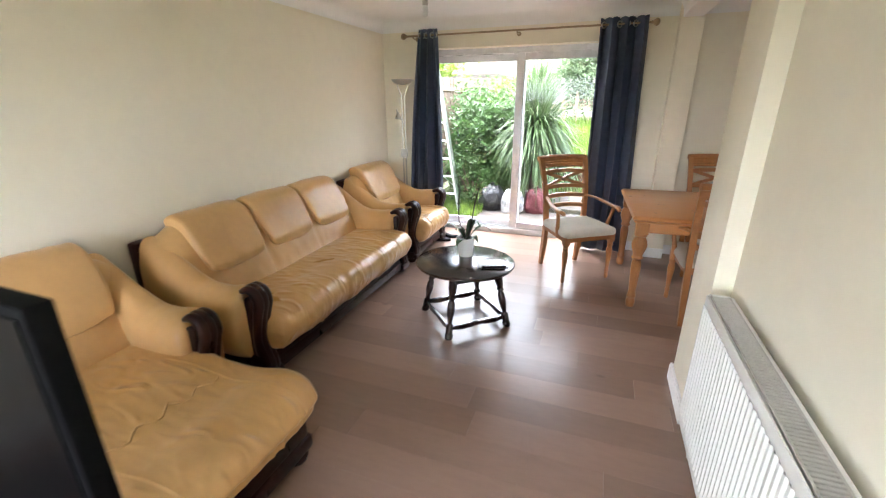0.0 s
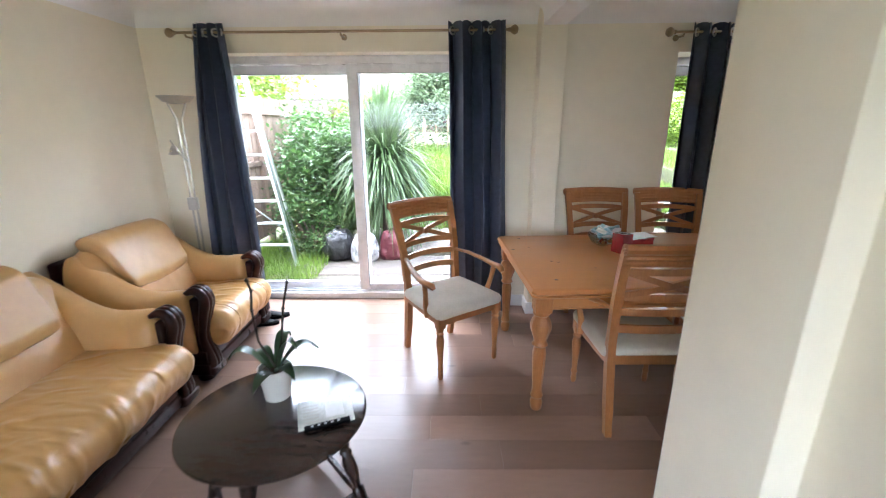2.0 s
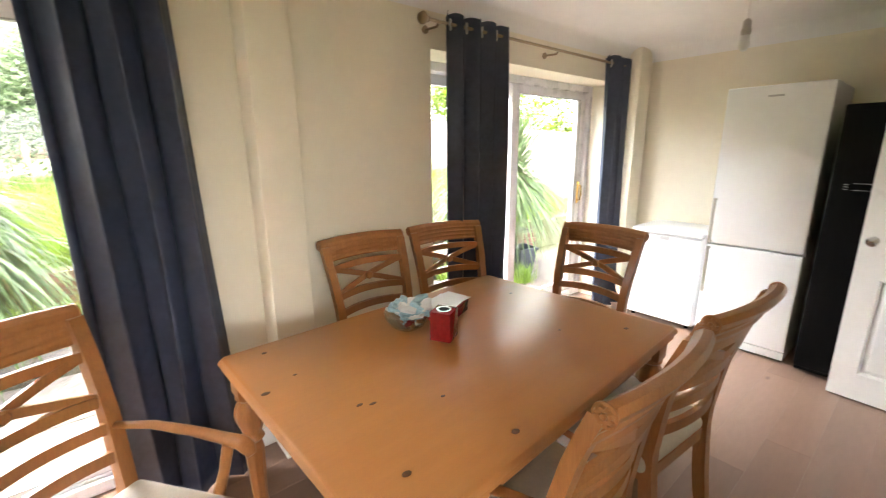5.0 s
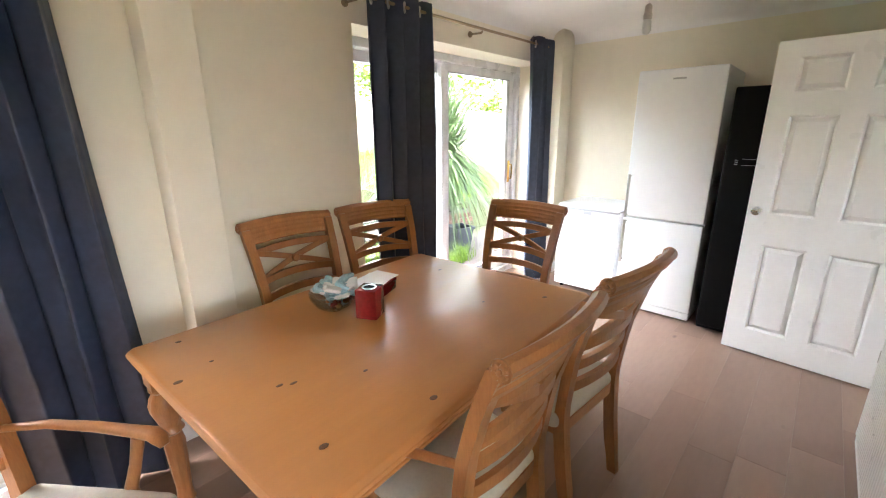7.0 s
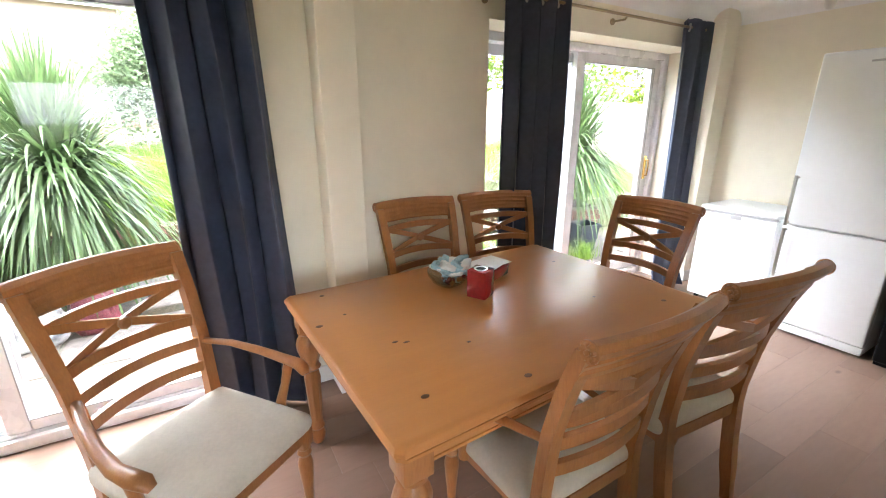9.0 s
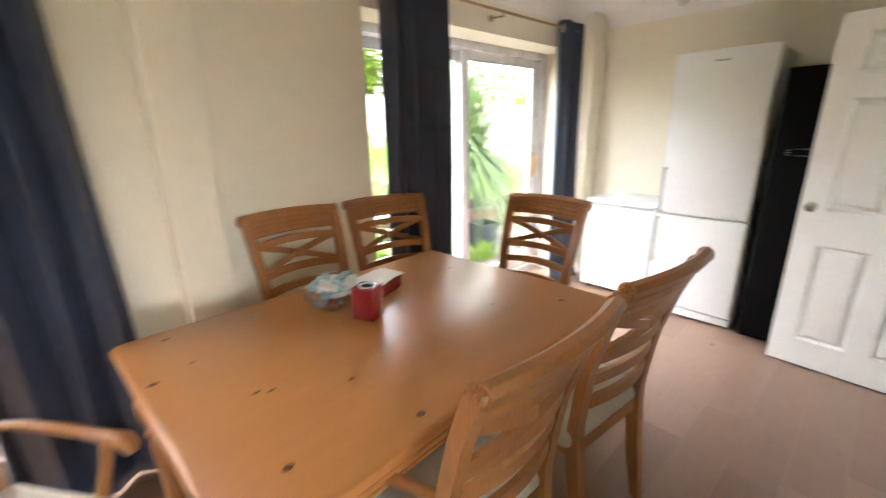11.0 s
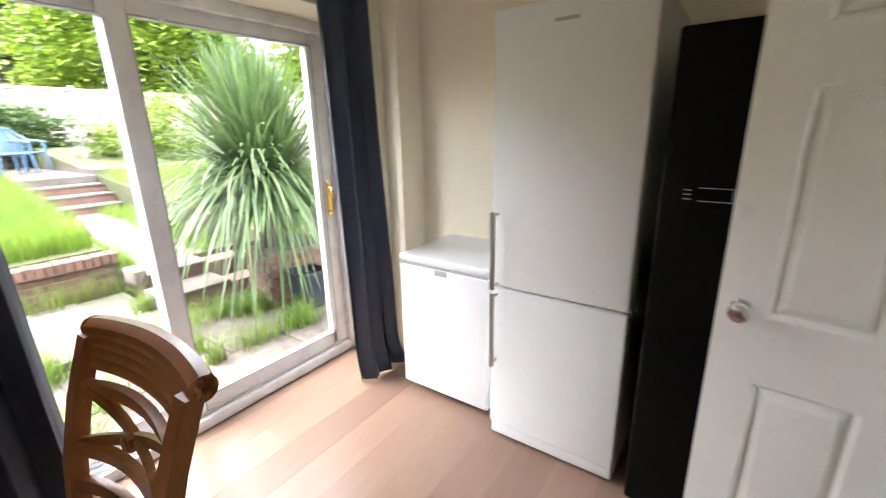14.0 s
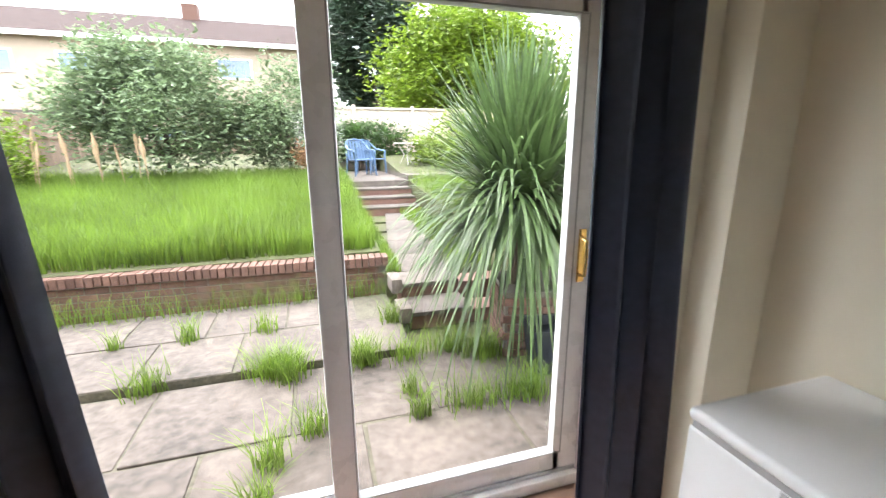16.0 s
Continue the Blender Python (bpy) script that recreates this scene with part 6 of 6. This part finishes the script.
# planting
# pale fence along the far side of the planting bed
FE = tagged(new("fence_east"), "pale weathered timber fence beside the hedge", "fence", "", "structure")
fe_board = part("board", cuboid(-0.011, -0.072, 0.0, 0.011, 0.072, 1.5, 0.003), PALEF, FE, smooth=0)
fe_board.location = (9.9, 7.1, 0.2)
for i in range(1, 66):
    o = fe_board.copy()
    scene.collection.objects.link(o)
    o.location = (9.9 + rg.uniform(-0.004, 0.004), 7.1 + i * 0.15, 0.2 + i * 0.015 + rg.uniform(-0.008, 0.008))
    o.rotation_euler = (radians(rg.uniform(-0.3, 0.3)), 0, radians(rg.uniform(-1, 1)))

bush("shrub", "mid-green broad-leaved shrub beside the stepladder", (-1.72, 7.55, 0.80), (0.60, 0.55, 0.80), 5200, 0.10, LEAFA, 41, -0.21, 40, 0.20)
bush("shrub", "lush low green shrub by the patio edge", (-1.75, 6.85, 0.25), (0.45, 0.40, 0.40), 2600, 0.06, LEAFA, 43, -0.21, 26, 0.22)
bush("shrub", "tall leafy green shrub against the fence", (-2.1, 8.9, 1.0), (0.7, 1.3, 1.0), 4200, 0.09, LEAFA, 45, -0.21, 40, 0.2)
bush("bush", "large grey-green rounded bush at the lawn's end", (0.30, 13.2, 2.2), (1.45, 1.2, 1.2), 17000, 0.12, LEAFB, 47, 0.85, 80, 0.17, dry=0)
bush("bush", "grey-green bush with dry brown patches", (2.55, 13.6, 2.0), (1.0, 0.9, 1.15), 9000, 0.11, LEAFB, 49, 0.88, 36, 0.2, dry=700)
bush("shrub", "pale yellow-green shrub by the fence", (-2.0, 12.2, 1.4), (0.7, 0.9, 0.8), 4200, 0.1, LEAFC, 51, 0.72, 26, 0.22)
bush("shrub", "green climbing shrub on the pale fence", (4.4, 16.9, 1.6), (1.6, 0.4, 0.75), 6500, 0.13, LEAFA, 53, 0.78, 34, 0.2)
bush("shrub", "light green shrub beside the terrace", (6.9, 14.6, 1.5), (1.2, 1.0, 0.9), 6000, 0.12, LEAFC, 55, 0.85, 34, 0.2)
bush("tree", "bright lime-green rounded tree behind the fence", (9.4, 19.4, 4.1), (3.6, 2.0, 2.5), 30000, 0.22, LEAFC, 57, -0.21, 110, 0.15, "tree", 0.5, 0.14)
bush("hedge", "tall bright green garden hedge beyond the side fence", (12.4, 11.2, 3.3), (1.7, 7.0, 3.3), 34000, 0.2, LEAFC, 91, -0.21, 150, 0.12, "hedge", dry=0)
bush("conifer", "dark green pine tree behind the fence", (6.6, 25.0, 6.3), (2.6, 2.0, 4.4), 30000, 0.5, LEAFD, 59, -0.21, 90, 0.10, "tree", 0.22, 0.2)
bush("conifer", "dark green pine tree far behind the gardens", (12.5, 28.0, 7.0), (3.2, 2.4, 4.0), 7000, 0.4, LEAFD, 61, -0.21, 40, 0.13, "tree", 0.22, 0.22)
bush("tree", "mid-green tree over the side fence", (-6.5, 14.0, 2.6), (2.2, 2.6, 1.8), 6000, 0.2, LEAFC, 63, -0.21, 50, 0.18, "tree", 0.5, 0.12)


def area(n, x0, x1, y0, y1, z, seed):
    r = random.Random(seed)
    out = []
    for _ in range(n):
        x, y = r.uniform(x0, x1), r.uniform(y0, y1)
        out.append((x, y, z + max(0.0, y - 8.3) * (0.115 if z > 0.2 else 0.045)))
    return out


tagged(blades("lawn_grass", area(70000, -2.6, 3.66, 8.50, 13.0, 0.29, 71), 0.31, 0.012, GRASS, 72), "long uncut bright green lawn grass", "grass", "", "stuff")
tagged(blades("bed_grass", area(9000, 5.0, 8.5, 7.1, 12.6, 0.27, 73), 0.30, 0.012, GRASS, 74), "long green grass in the side bed", "grass", "", "stuff")
tagged(blades("path_grass", area(1500, 3.72, 3.88, 8.1, 11.5, 0.12, 75) + area(1500, 4.55, 4.98, 8.1, 11.5, 0.12, 76), 0.16, 0.010, GRASS, 77), "grass fringing the garden path", "grass", "", "stuff")
tagged(blades("border_grass", area(4200, -2.6, -1.42, 5.55, 7.4, -0.21, 78), 0.19, 0.010, GRASS, 79), "tall grass and weeds by the ladder", "grass", "", "stuff")
tagged(blades("wall_weeds", area(900, -1.3, 3.7, 8.0, 8.2, -0.10, 80), 0.26, 0.006, GRASS, 81, 0.7), "wispy weeds along the foot of the brick wall", "weeds", "", "stuff")
tufts = []
rt = random.Random(83)
for x, y, z, r, n in ((2.64, 6.72, -0.16, 0.17, 420), (2.72, 6.60, -0.16, 0.10, 120), (3.27, 6.68, -0.16, 0.11, 300), (1.77, 6.73, -0.16, 0.10, 130), (1.88, 7.41, -0.1, 0.08, 90), (1.33, 7.43, -0.1, 0.06, 40),
                      (2.66, 5.72, -0.16, 0.07, 100), (2.64, 5.45, -0.16, 0.07, 80), (2.90, 5.93, -0.16, 0.09, 90), (3.54, 5.90, -0.16, 0.06, 80), (3.55, 6.15, -0.16, 0.05, 60), (3.90, 5.92, -0.16, 0.20, 150), (4.30, 5.90, -0.16, 0.15, 240),
                      (3.63, 6.66, -0.16, 0.12, 110), (4.0, 6.68, -0.16, 0.18, 190), (4.22, 6.52, -0.16, 0.14, 260), (3.62, 7.3, -0.1, 0.08, 90), (2.5, 7.42, -0.1, 0.12, 60)):
    for _ in range(n):
        tufts.append((x + rt.gauss(0, r * 0.6), y + rt.gauss(0, min(r, 0.12) * 0.5), z))
tagged(blades("paving_weeds", tufts, 0.24, 0.007, GRASS, 84, 0.8), "tufts of grass growing between the slabs", "weeds", "", "stuff")
pp = thing("pampas", "dry pampas plumes at the lawn's edge", "plant", m=pose(-0.45, 12.0, 0.70))
for i in range(9):
    x = -0.7 + 0.17 * i + rg.uniform(-0.12, 0.12)
    h = rg.uniform(0.65, 1.2)
    dx, dy = rg.uniform(-0.12, 0.12), rg.uniform(-0.3, 0.3)
    part("plume", tube(bmesh.new(), [(x, dy, 0), (x + dx * 0.4, dy, h * 0.55), (x + dx * 0.7, dy, h * 0.8), (x + dx, dy, h)], [0.006, 0.008, 0.022 + 0.012 * (i % 3), 0.005], 7), PLUME, pp)

# row of houses behind the gardens
HS = thing("house", "row of cream rendered houses with brown tiled roof", "house")
part("wall", cuboid(-34, 32.0, -0.21, 2.6, 40.0, 7.3), RENDERW, HS)
bm = strip(bmesh.new(), [[(x, 31.5, 7.30), (x, 36.0, 9.45), (x, 40.5, 7.30), (x, 40.5, 7.15), (x, 36.0, 9.27), (x, 31.5, 7.15)] for x in (-34.5, 3.0)])
rf = part("roof", bm, ROOF, HS, "brown tiled roof")
for i in range(3):
    part("chimney", cuboid(-26 + i * 11, 35.6, 8.6, -25.1 + i * 11, 36.4, 10.2), BRICK, rf)
part("fascia", cuboid(-34.5, 31.44, 7.07, 3.0, 31.5, 7.32), GLOSSW, HS, "white fascia board")
for i in range(9):
    x = -31.8 + i * 3.75
    for z in (1.6, 5.35):
        w = part("window", frame_rect(bmesh.new(), x, x + 1.9, z, z + 1.15, 31.93, 32.05, 0.09), GLOSSW, HS)
        part("pane", cuboid(x + 0.08, 31.98, z + 0.08, x + 1.82, 32.0, z + 1.07), DGLASS, w)
SH = thing("shed", "low garden outbuilding with a pale roof", "shed")
part("wall", cuboid(-16.0, 24.0, -0.21, -5.6, 27.0, 2.75), FENCE, SH)
part("roof", cuboid(-16.2, 23.8, 2.75, -5.4, 27.2, 2.95), SLAB, SH, "pale flat roof")

# ---- laminate planks ----
pm = link("plank", cuboid(-0.5, -0.0951, -0.010, 0.5, 0.0951, 0.0, 0.0006, 1), PLANK, 0)
plank_mesh = pm.data
bpy.data.objects.remove(pm)
for row in range(36):
    y = YB - 0.05 + row * 0.1905
    if y > 5.05:
        break
    x = XL - rg.uniform(0.1, 1.15)
    while x < 4.68:
        a, b = max(x, XL - 0.02), min(x + 1.2, 4.70)
        if b - a > 0.03:
            o = new("plank", plank_mesh)
            o.parent = floor
            o.location = ((a + b) / 2, y, 0)
            o.scale = (b - a - 0.0004, 1, 1)
        x += 1.2
